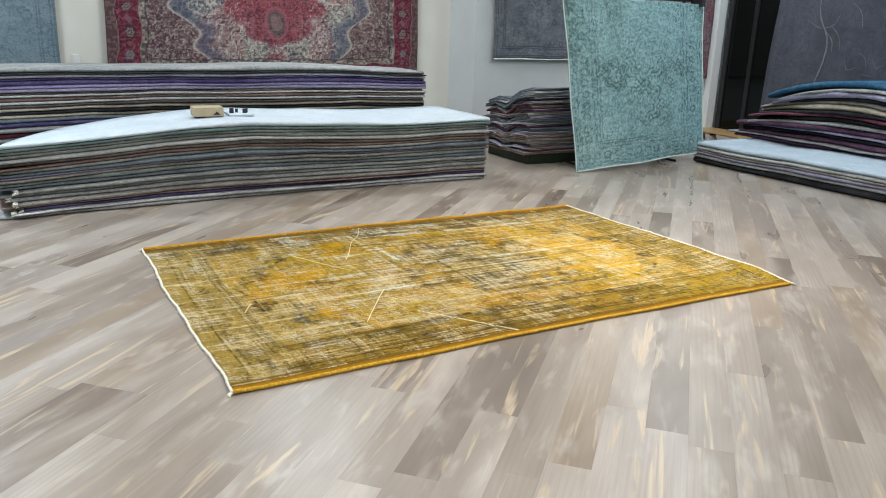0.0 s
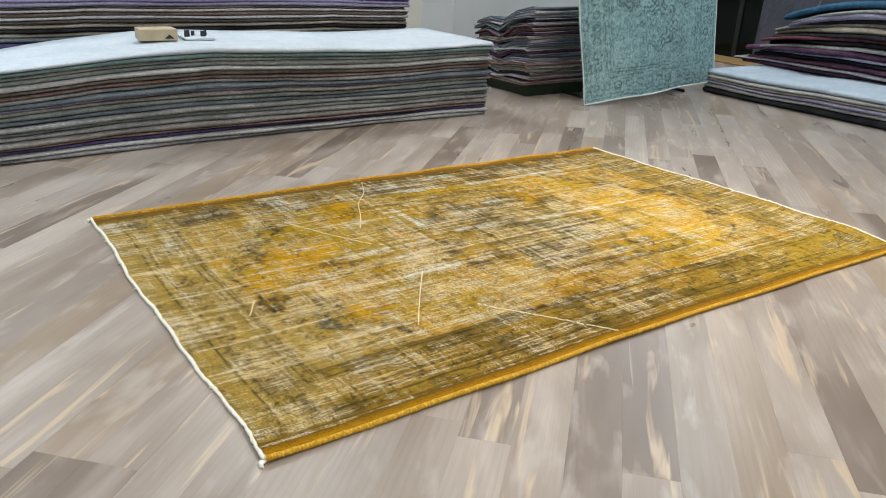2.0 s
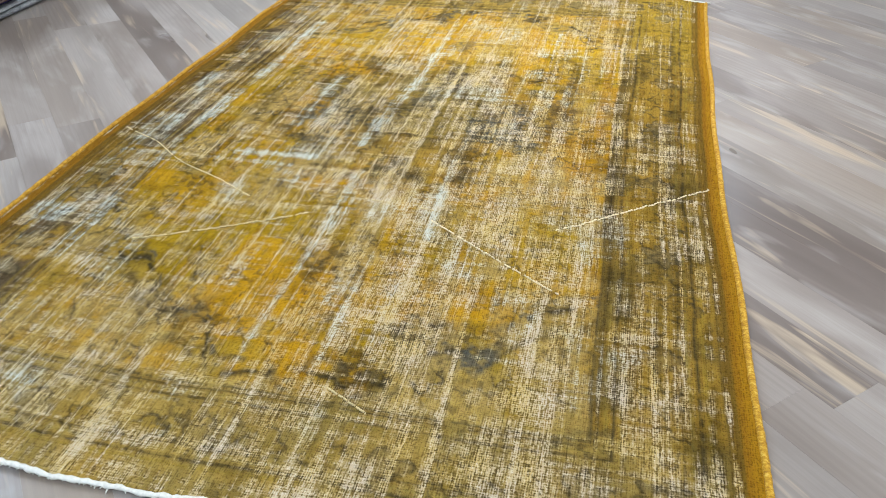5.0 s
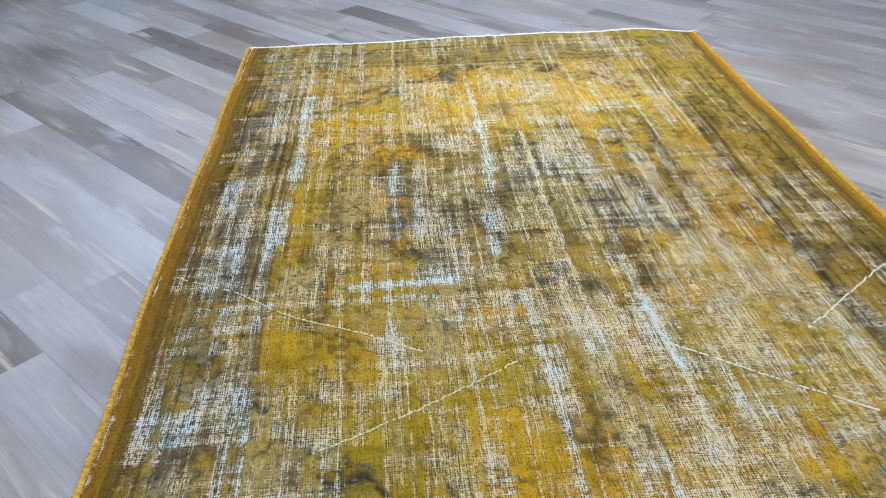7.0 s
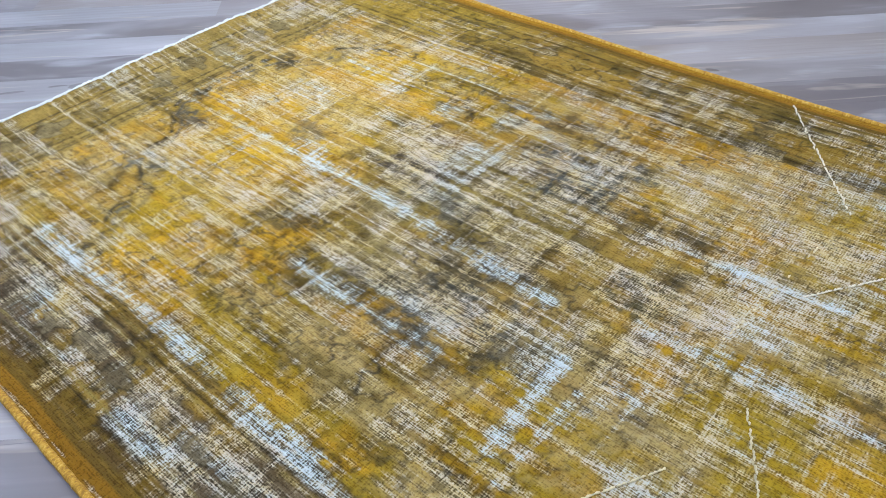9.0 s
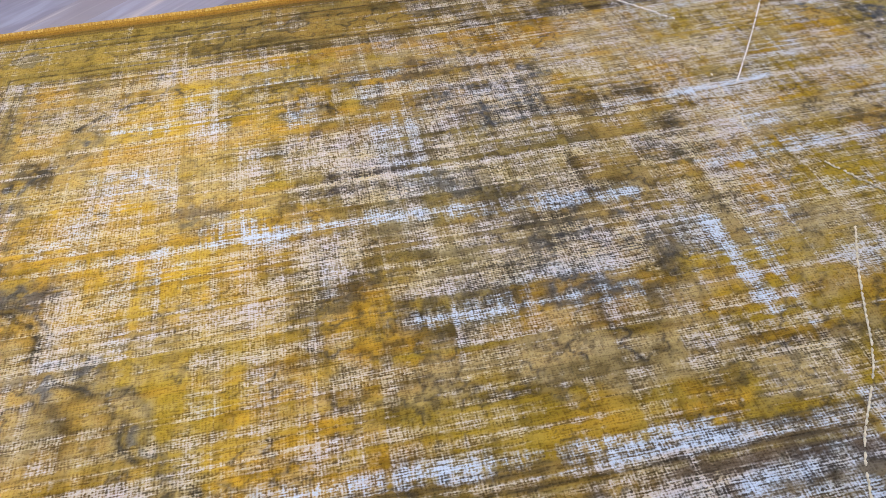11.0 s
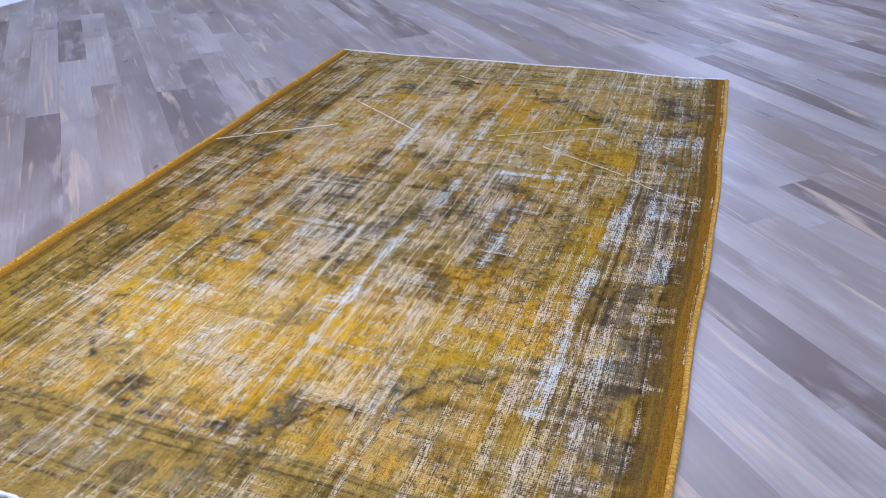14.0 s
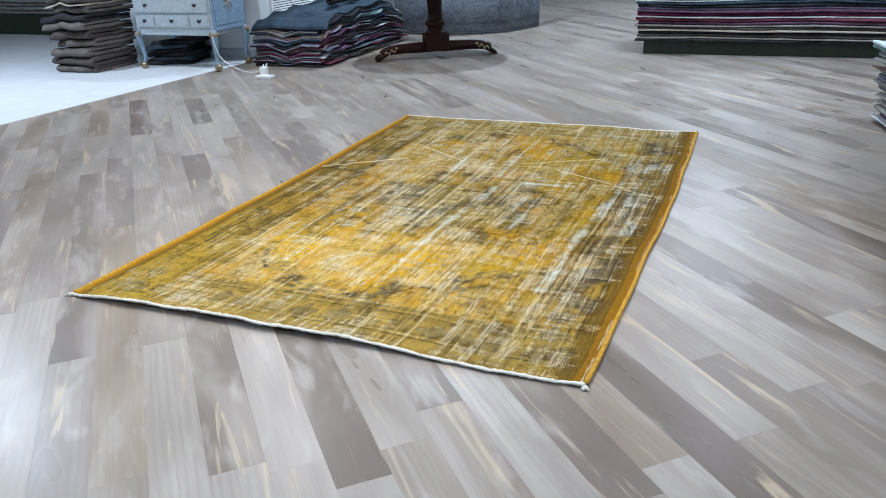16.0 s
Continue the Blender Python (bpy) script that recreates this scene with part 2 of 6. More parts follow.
DARK_TINTS = {
    "indigo": ((0.07, 0.055, 0.15), (0.135, 0.115, 0.24), (0.03, 0.025, 0.06)),
    "lilac": ((0.26, 0.245, 0.36), (0.35, 0.335, 0.45), (0.17, 0.165, 0.22)),
    "maroon": ((0.13, 0.035, 0.052), (0.21, 0.075, 0.1), (0.055, 0.018, 0.027)),
    "rust": ((0.19, 0.125, 0.105), (0.26, 0.19, 0.165), (0.09, 0.05, 0.04)),
    "plum": ((0.09, 0.045, 0.082), (0.16, 0.085, 0.135), (0.04, 0.02, 0.036)),
    "charcoal": ((0.02, 0.02, 0.024), (0.048, 0.049, 0.055), (0.01, 0.01, 0.011)),
    "navy": ((0.03, 0.1, 0.19), (0.07, 0.18, 0.29), (0.014, 0.03, 0.06)),
}
OTHER_TINTS = {
    "navy_dark": ((0.03, 0.05, 0.075), (0.07, 0.095, 0.125), (0.018, 0.028, 0.042)),
    "beige": ((0.414, 0.368, 0.287), (0.506, 0.46, 0.38), (0.276, 0.23, 0.184)),
    "brown": ((0.085, 0.07, 0.064), (0.135, 0.115, 0.107), (0.042, 0.035, 0.033)),
    "taupe_dark": ((0.15, 0.13, 0.12), (0.21, 0.185, 0.172), (0.06, 0.05, 0.046)),
    "magenta": ((0.15, 0.025, 0.075), (0.22, 0.055, 0.12), (0.07, 0.015, 0.04)),
    "lavender": ((0.3, 0.25, 0.44), (0.4, 0.34, 0.54), (0.2, 0.17, 0.33)),
    "slate": ((0.13, 0.16, 0.185), (0.2, 0.235, 0.26), (0.07, 0.09, 0.11)),
}
TINTS = {**PALE_TINTS, **DARK_TINTS, **OTHER_TINTS}
WORDS = {"ice": "pale blue", "white": "white-backed", "pale": "pale grey", "sage": "grey-green", "indigo": "dark indigo", "rust": "faded rust-red", "charcoal": "charcoal black", "navy": "deep blue", "brown": "grey-brown", "navy_dark": "dark blue", "teal": "faded teal"}
BACKING = plain("undyed_wool_backing", (0.34, 0.335, 0.32), 0.95, vary=0.35, scale=70, bump=0.4)
FABRIC = {key: fabric(key + "_wool", value) for key, value in TINTS.items()}

# ---- the room ----
NORTH, NORTH_NEAR, EAST, WEST, SOUTH = 5.6, 5.03, 7.72, -9.5, -9.0


def structure(name, bm, material, label, category="wall", smooth=False):
    return tagged(part(name, bm, material, None, label, smooth), "", category, "", "structure")


structure("ceiling", boxed(WEST - 0.2, SOUTH - 0.2, CEILING, EAST + 0.2, NORTH + 0.2, CEILING + 0.15), plain("grey_ceiling_paint", (0.26, 0.26, 0.27), 0.9, vary=0.05, scale=2.0), "plain grey painted plaster ceiling of the showroom", "ceiling")
structure("wall_north", boxed(WEST, NORTH, 0, 4.0, NORTH + 0.2, CEILING), PLASTER, "cream painted wall behind the long rug stacks")
structure("wall_north_near", boxed(4.0, NORTH_NEAR, 0, EAST + 0.2, NORTH + 0.2, CEILING), PLASTER_COOL, "white painted wall set forward beside the corner")
structure("wall_west", boxed(WEST - 0.2, SOUTH, 0, WEST, NORTH + 0.2, CEILING), PLASTER, "plain cream painted far wall of the showroom")
structure("wall_south", boxed(WEST - 0.2, SOUTH - 0.2, 0, EAST + 0.2, SOUTH, CEILING), PLASTER, "plain cream painted wall closing the showroom")
structure("wall_east", boxed(EAST, SOUTH, 0, EAST + 0.2, 2.6, CEILING), PLASTER_COOL, "plain white painted wall beside the glass door")
structure("wall_east_lintel", boxed(EAST, 2.6, 2.5, EAST + 0.2, NORTH_NEAR, CEILING), PLASTER_COOL, "plain white painted wall above the glass door")
structure("baseboard", boxed(4.0, NORTH_NEAR - 0.015, 0.0, 7.58, NORTH_NEAR, 0.09, bevel=0.003), OAK, "narrow oak baseboard along the white wall", "baseboard")
structure("threshold", boxed(7.27, 2.6, 0.004, 7.71, NORTH_NEAR - 0.02, 0.022, bevel=0.004), OAK, "golden oak threshold in front of the glass door", "threshold")
structure("door_post", boxed(7.58, NORTH_NEAR - 0.10, 0.0, 7.715, NORTH_NEAR - 0.003, 2.5, bevel=0.006), WHITE_PAINT, "white painted post beside the dark glass door", "door frame")

glass_node = Nodes("night_glass", 0.03)
glass_node.base((0.004, 0.006, 0.005))
glass_node.set(glass_node.shader, Specular_IOR_Level=0.22)
GLASS_DARK = glass_node.mat
door = thing("door_1", pose(7.72, 3.7, 0), "dark glass door with a black frame, night behind it", "door", kind="structure")
part("door_frame", box(box(box(box(bmesh.new(), 0, -1.1, 0.02, 0.06, -1.03, 2.5, 0.004), 0, 1.13, 0.02, 0.06, 1.2, 2.5, 0.004), 0.0, -1.03, 2.43, 0.06, 1.13, 2.5, 0.004), 0, 0.74, 0.02, 0.055, 0.80, 2.43, 0.004), BLACK, door, "black metal frame", False)
part("pane", boxed(0.02, 0.80, 0.02, 0.032, 1.13, 2.43), GLASS_DARK, door, "", False)
part("pane", boxed(0.02, -1.03, 0.02, 0.032, 0.74, 2.43), GLASS_DARK, door, "", False)
structure("night_outside", boxed(EAST + 0.3, 2.4, 0, EAST + 0.35, 5.2, 2.7), BLACK, "black night outside the glass door", "backdrop")

# the block with the louvred grille, behind the painted chest
structure("wall_block_east", boxed(-2.20, -4.9, 0, -2.05, -2.55, CEILING), PLASTER_COOL, "grey-white painted wall behind the painted chest")
structure("wall_block_north", boxed(-4.6, -2.70, 0, -2.20, -2.55, CEILING), PLASTER_COOL, "white painted wall with a louvred grille")
structure("baseboard_block", boxed(-2.05, -4.9, 0, -2.035, -2.55, 0.10, bevel=0.003), PALE_PAINT, "pale blue baseboard behind the chest", "baseboard")
white = boxed(WEST, SOUTH, 0.0, EAST, -2.72, 0.004)
for v in white.verts:
    if v.co.y > -3:
        v.co.y -= 0.055 * v.co.x
structure("floor_white", white, WHITE_FLOOR, "white painted floor beside the wooden boards", "floor")


# ---- the stacks of folded rugs ----
def wobble(rng, n, length, waves=3, size=1.0):
    s = np.linspace(0, 1, n)
    out = np.zeros(n)
    for k in range(1, waves + 1):
        out += rng.uniform(-1, 1) / k * np.sin(2 * math.pi * (k * s * max(length, 1.2) * 0.45 + rng.random()))
    return out * size


def fold_mesh(rng, length, depth, base, thick, front, slope, edge=0.012, curl=0.0, droop=0.0, sag=0.0):
    """A rug folded once, its fold along the front (y = 0): base gives the height under it along its length."""
    n = len(base)
    s = np.linspace(0, length, n)
    widths, thick = thick, float(np.mean(thick))
    r = thick * 0.5
    outer, inner = [], []
    for v in np.linspace(depth, r * 2.4, 5):
        outer.append((v, thick)); inner.append((v, thick * 0.56))
    for a in np.linspace(90, 270, 7):
        c, q = math.cos(radians(a)), math.sin(radians(a))
        outer.append((r * 2.0 + r * 2.0 * c, r + r * q)); inner.append((r * 2.0 + r * 0.6 * c, r + r * 0.12 * q))
    for v in np.linspace(r * 2.4, depth, 5):
        outer.append((v, 0.0)); inner.append((v, thick * 0.44))
    k = len(outer)
    phase = rng.uniform(0.3, 1.1)
    ripple = wobble(rng, n, length, 5, edge)
    puff = (1 + wobble(rng, n, length, 6, 0.16)) * widths / thick
    ends = [wobble(rng, k, 1.0, 2, 0.012) for _ in (0, 1)]
    verts = []
    for i in range(n):
        for ring in (outer, inner):
            for j, (v, z) in enumerate(ring):
                x = s[i] + (ends[0][j] if i == 0 else ends[1][j] if i == n - 1 else 0)
                back = v / depth
                verts.append((x, front[i] + ripple[i] * (1 - back) + v, base[i] + z * puff[i] + slope * back * depth + (curl * (0.8 * math.sin(13 * v + phase) + 0.5 * math.sin(29 * v + 2 * phase)) * math.sin(math.pi * min(1.0, back)) ** 0.7 - droop) * math.exp(-s[i] / 0.22) - sag * back * math.exp(-s[i] / 0.4)))
    faces = []
    for i in range(n - 1):
        a, b = i * 2 * k, (i + 1) * 2 * k
        for j in range(k - 1):
            faces.append((a + j, b + j, b + j + 1, a + j + 1))
            faces.append((a + k + j, a + k + j + 1, b + k + j + 1, b + k + j))
        faces.append((a, a + k, b + k, b))
        faces.append((a + k - 1, b + k - 1, b + 2 * k - 1, a + 2 * k - 1))
    for i, turn in ((0, 1), (n - 1, -1)):
        a = i * 2 * k
        for j in range(k - 1):
            faces.append((a + j, a + j + 1, a + k + j + 1, a + k + j)[::turn])
    data = bpy.data.meshes.new("folded_rug")
    data.from_pydata(verts, [], faces)
    data.materials.append(None)
    data.materials.append(BACKING)
    caps = np.zeros(len(faces), np.int32)
    caps[-2 * (k - 1):] = 1
    data.polygons.foreach_set("material_index", caps)
    return data, base + thick * puff


def rug_stack(m, length, depth, layers, place, group, seed, base_z=0.0, jitter=0.02, slope=0.0, edge=0.012, step=0.09, lean=0.0, taper=0.0, ends=0.03, swell=None, bulge=None, curl=0.0, droop=0.0, sag=0.0, own_ends=False, starts=None, hems=(), thin=0.0055):
    """Folded rugs one on another. layers: rows of tint and thickness, from below; hems: tints of their paler edges."""
    rng = random.Random(seed)
    n = max(8, int(length / step))
    top = np.full(n, base_z + 0.002)
    scale = np.ones(n) if swell is None else np.interp(np.linspace(0, 1, n), *swell)
    out = np.zeros(n) if bulge is None else np.interp(np.linspace(0, 1, n), *bulge)
    for number, (tint, thick) in enumerate(layers):
        cut0, cut1 = rng.uniform(0, ends) + taper * number, rng.uniform(0, ends)
        if starts and number in starts:
            cut0 = starts[number]
        front = np.full(n, rng.uniform(-jitter, jitter) + lean * number) + out * rng.uniform(0.8, 1.2)
        long, deep = length - cut0 - cut1, depth - abs(lean) * number + rng.uniform(-0.03, 0.03)
        bend = (slope * number / max(1, len(layers)), edge, curl * min(1, number / 4), droop * number / len(layers), sag * number / len(layers))
        data, over = fold_mesh(rng, long, deep, top, (thick - (thin if hems else 0)) * scale, front, *bend)
        words = WORDS.get(tint, tint)
        data.materials[0] = FABRIC[tint]
        if own_ends or rng.random() < 0.45:
            data.materials[1] = FABRIC[tint]
        ob = part("folded_rug", data, FABRIC[tint], None, f"{words} wool rug folded {place}")
        tagged(ob, "", "rug", group)
        ob.matrix_basis = m @ Matrix.Translation((cut0, 0, 0))
        if hems and number < len(layers) - 1:
            data, over = fold_mesh(rng, long, deep, over + 0.0004, thin * scale, front - 0.003, *bend)
            hem_tint = hems[number % len(hems)]
            data.materials[0] = data.materials[1] = FABRIC[hem_tint]
            part("edging", data, FABRIC[hem_tint], ob, f"{WORDS.get(hem_tint, hem_tint)} wool edge")
        if starts and number in starts:
            bm = bmesh.new()
            for _ in range(26):
                p = Vector((0.004, front[0] + rng.uniform(0.004, 0.10), float(top[0]) + thick * rng.uniform(0.15, 0.9)))
                q = p + Vector((-rng.uniform(0.012, 0.035), rng.uniform(-0.012, 0.006), rng.uniform(-0.010, 0.004)))
                tube(bm, [p, (p + q) / 2 + Vector((0, 0, 0.003)), q], [0.006, 0.005, 0.002], 5)
            part("fringe", bm, CREAM, ob, "frayed white cotton fringe")
        # settle the next one just clear of this one, smoothing the bumps
        pad = np.pad(over, 2, mode="edge")
        top = np.maximum(over, (pad[:-4] + pad[1:-3] + pad[2:-2] + pad[3:-1] + pad[4:]) / 5) + 0.0008
    return top


FRONT = [("grey", 0.027), ("pale", 0.022), ("indigo", 0.026), ("rust", 0.012), ("taupe", 0.034), ("grey", 0.029), ("sage", 0.025), ("grey", 0.030), ("slate", 0.026), ("sage", 0.030), ("taupe", 0.022),
         ("lilac", 0.014), ("slate", 0.027), ("grey", 0.028), ("rust", 0.013), ("taupe", 0.030), ("pale", 0.027), ("sage", 0.026), ("grey", 0.022), ("teal", 0.025), ("white", 0.030)]
front_top = rug_stack(pose(-0.68, 2.985, 0, 0, 0, 1.0), 3.60, 0.98, FRONT, "in the long front stack", "rugs in the front stack", 3, edge=0.014, swell=((0, 0.1, 0.3, 0.5, 0.7, 0.85, 1), (0.84, 0.90, 0.96, 0.98, 0.94, 0.92, 0.93)), bulge=((0, 0.1, 0.25, 0.4, 0.88, 1), (-0.10, -0.06, -0.02, 0, 0, -0.03)), sag=0.16, lean=-0.0028, starts={1: 0.10, 2: 0.14, 4: 0.11, 5: 0.08, 7: 0.12})

BACK = [("grey", 0.05), ("taupe", 0.05), ("slate", 0.05), ("grey", 0.045), ("brown", 0.05), ("indigo", 0.04), ("grey", 0.04), ("maroon", 0.03), ("grey", 0.04),
        ("indigo", 0.030), ("slate", 0.028), ("beige", 0.024), ("charcoal", 0.024), ("beige", 0.026), ("brown", 0.022), ("pale", 0.020), ("rust", 0.026), ("pale", 0.016), ("rust", 0.016), ("lilac", 0.024),
        ("lavender", 0.024), ("indigo", 0.026), ("indigo", 0.016), ("pale", 0.028), ("charcoal", 0.010), ("grey", 0.034)]
rug_stack(pose(-0.95, 4.06, 0), 3.84, 0.60, BACK, "in the tall stack along the wall", "rugs in the back stack", 8, edge=0.010, swell=((0, 0.5, 0.9, 1), (1.0, 1.045, 1.02, 0.97)))


def platform(x0, y0, x1, y1, h, label):
    bm = boxed(x0, y0, 0, x1, y1, h, bevel=0.004)
    ob = part("platform", bm, GREEN_PAINT, None, label, False)
    return tagged(ob, "", "platform")


platform(3.67, 3.46, 5.3, 4.16, 0.09, "low dark green wooden platform under folded rugs")
CORNER = [("rust", 0.03), ("maroon", 0.024), ("pale", 0.018), ("rust", 0.026), ("taupe", 0.032), ("beige", 0.022), ("rust", 0.026), ("lilac", 0.03), ("slate", 0.032), ("plum", 0.030), ("pale", 0.020), ("slate", 0.034),
          ("lilac", 0.026), ("taupe", 0.028), ("plum", 0.028), ("rust", 0.024), ("maroon", 0.020), ("grey", 0.026), ("plum", 0.026), ("slate", 0.028), ("grey", 0.028), ("slate", 0.030)]
rug_stack(pose(3.60, 3.43, 0), 1.9, 0.74, CORNER, "on the green platform by the wall", "rugs on the corner platform", 21, base_z=0.09, jitter=0.03, slope=-0.24, edge=0.022, ends=0.08, step=0.05, curl=0.06, own_ends=True, hems=("pale", "grey", "lilac"), thin=0.006)

LOW = [("charcoal", 0.052), ("pale", 0.036), ("lilac", 0.026), ("taupe", 0.020), ("pale", 0.030), ("ice", 0.042)]
rug_stack(pose(5.38, 3.06, 0, 0, 0, -90) @ Matrix.Identity(4), 4.6, 1.9, LOW, "in the low stack by the door", "rugs in the low stack", 31, jitter=0.015, edge=0.012)
HIGH = [("plum", 0.036), ("grey", 0.016), ("plum", 0.036), ("charcoal", 0.036), ("lilac", 0.020), ("plum", 0.046), ("grey", 0.026), ("charcoal", 0.040), ("maroon", 0.026), ("charcoal", 0.028), ("beige", 0.042), ("taupe", 0.036), ("charcoal", 0.030), ("lilac", 0.046), ("grey", 0.022), ("navy", 0.055)]
rug_stack(pose(6.12, 3.34, 0, 0, 0, -90), 4.3, 1.4, HIGH, "in the high stack by the door", "rugs in the high stack", 37, base_z=0.212, jitter=0.055, edge=0.045, taper=0.032, ends=0.16, droop=0.10, swell=((0, 0.1, 0.25, 0.6, 1), (0.98, 1.08, 1.15, 1.12, 1.05)))

LAV = [("charcoal", 0.022), ("sage", 0.02), ("plum", 0.022), ("lavender", 0.024)]
rug_stack(pose(4.03, -1.24, 0, 0, 0, 180), 1.45, 1.2, LAV, "in a low pile on the floor", "rugs in the lavender pile", 41, jitter=0.02, edge=0.008)

platform(-4.1, 1.10, -3.0, 3.6, 0.12, "low dark green platform under plum and magenta rugs")
PINK = [("charcoal", 0.026), ("taupe", 0.014), ("brown", 0.026), ("charcoal", 0.022), ("beige", 0.018), ("brown", 0.024), ("taupe", 0.016), ("plum", 0.030), ("maroon", 0.028), ("pale", 0.012), ("magenta", 0.030), ("plum", 0.026), ("lilac", 0.018), ("charcoal", 0.026),
        ("navy_dark", 0.028), ("pale", 0.012), ("plum", 0.028), ("maroon", 0.026), ("lilac", 0.020), ("charcoal", 0.026), ("plum", 0.028), ("pale", 0.012), ("plum", 0.03)]
rug_stack(pose(-2.93, 1.02, 0, 0, 0, 90), 2.5, 1.15, PINK, "on the green platform", "rugs on the long platform", 51, base_z=0.12, jitter=0.02, edge=0.012)


THROWS = [("taupe_dark", 0.062), ("brown", 0.078), ("taupe_dark", 0.090), ("taupe_dark", 0.070), ("brown", 0.094), ("taupe_dark", 0.076), ("charcoal", 0.064), ("taupe_dark", 0.086), ("beige", 0.014), ("brown", 0.084), ("taupe_dark", 0.092), ("charcoal", 0.080), ("brown", 0.088)]
rug_stack(pose(-0.96, -4.27, 0.004, 0, 0, 91), 0.52, 0.66, THROWS, "in the pile beside the painted chest", "throws beside the chest", 64, jitter=0.045, edge=0.035, step=0.022, ends=0.07, curl=0.055, droop=0.05, own_ends=True)
CLOTHS = [("charcoal", 0.040), ("navy_dark", 0.034), ("charcoal", 0.044), ("charcoal", 0.038), ("navy_dark", 0.036), ("charcoal", 0.040)]
rug_stack(pose(-1.50, -3.62, 0.004, 0, 0, 104), 0.56, 0.55, CLOTHS, "in the heap under the painted chest", "cloths under the chest", 66, jitter=0.05, edge=0.06, step=0.026, ends=0.12, curl=0.05, droop=0.06, own_ends=True)

MIXED = [("brown", 0.025), ("maroon", 0.022), ("charcoal", 0.025), ("maroon", 0.025), ("navy_dark", 0.021), ("plum", 0.027), ("magenta", 0.022), ("charcoal", 0.027), ("plum", 0.025), ("magenta", 0.023),
         ("charcoal", 0.025), ("maroon", 0.025), ("plum", 0.025), ("navy_dark", 0.029), ("rust", 0.021), ("teal", 0.026), ("navy_dark", 0.031), ("charcoal", 0.028), ("navy_dark", 0.031)]
blue_top = rug_stack(pose(-1.66, -1.66, 0, 0, 0, 181), 1.95, 0.74, MIXED, "in the mixed pile under the grille", "rugs under the grille", 73, jitter=0.020, edge=0.060, step=0.024, ends=0.10, swell=((0, 0.06, 0.14, 0.22, 0.30, 0.42, 0.55, 0.7, 0.85, 1), (0.78, 0.92, 0.82, 0.97, 0.86, 1.0, 0.92, 1.0, 0.88, 0.55)), droop=0.07, curl=0.05, own_ends=True, hems=("taupe", "pale", "lilac", "slate", "pale", "lilac", "grey", "slate"), thin=0.0065)
roll = bmesh.new()
roll_z = float(blue_top.max()) + 0.045
for r0, r1 in ((0.020, 0.030), (0.034, 0.045)):
    rings = []
    for k in range(17):
        t = k / 16
        c = Vector((-2.30 - 1.0 * t, -1.88 - 0.06 * t, roll_z + 0.006 * math.sin(5 * t)))
        ring = []
        for r in (r1, r0):
            ring.append([roll.verts.new(c + Vector((0, r * math.cos(a * math.pi / 8) * (1 + 0.06 * math.sin(9 * t)), r * math.sin(a * math.pi / 8)))) for a in range(16)])
        rings.append(ring)
    for p, q in zip(rings, rings[1:]):
        for side in (0, 1):
            for a in range(16):
                f = (p[side][a], p[side][(a + 1) % 16], q[side][(a + 1) % 16], q[side][a])
                roll.faces.new(f if side == 0 else f[::-1])
    for p in (rings[0], rings[-1]):
        for a in range(16):
            roll.faces.new((p[0][a], p[1][a], p[1][(a + 1) % 16], p[0][(a + 1) % 16]))
tagged(part("rolled_rug", roll, FABRIC["charcoal"], None, "dark rolled rug lying on the blue pile"), "", "rug")

FAR = [("taupe", 0.05), ("grey", 0.05), ("taupe", 0.05), ("grey", 0.05), ("taupe", 0.05), ("beige", 0.05), ("taupe", 0.05)]
platform(-4.6, -8.4, -3.4, -6.9, 0.28, "dark green platform under taupe rugs, far back")
rug_stack(pose(-3.35, -8.4, 0, 0, 0, 90), 1.6, 1.2, FAR, "on the far green platform", "rugs on the far platform", 81, base_z=0.28, jitter=0.02)


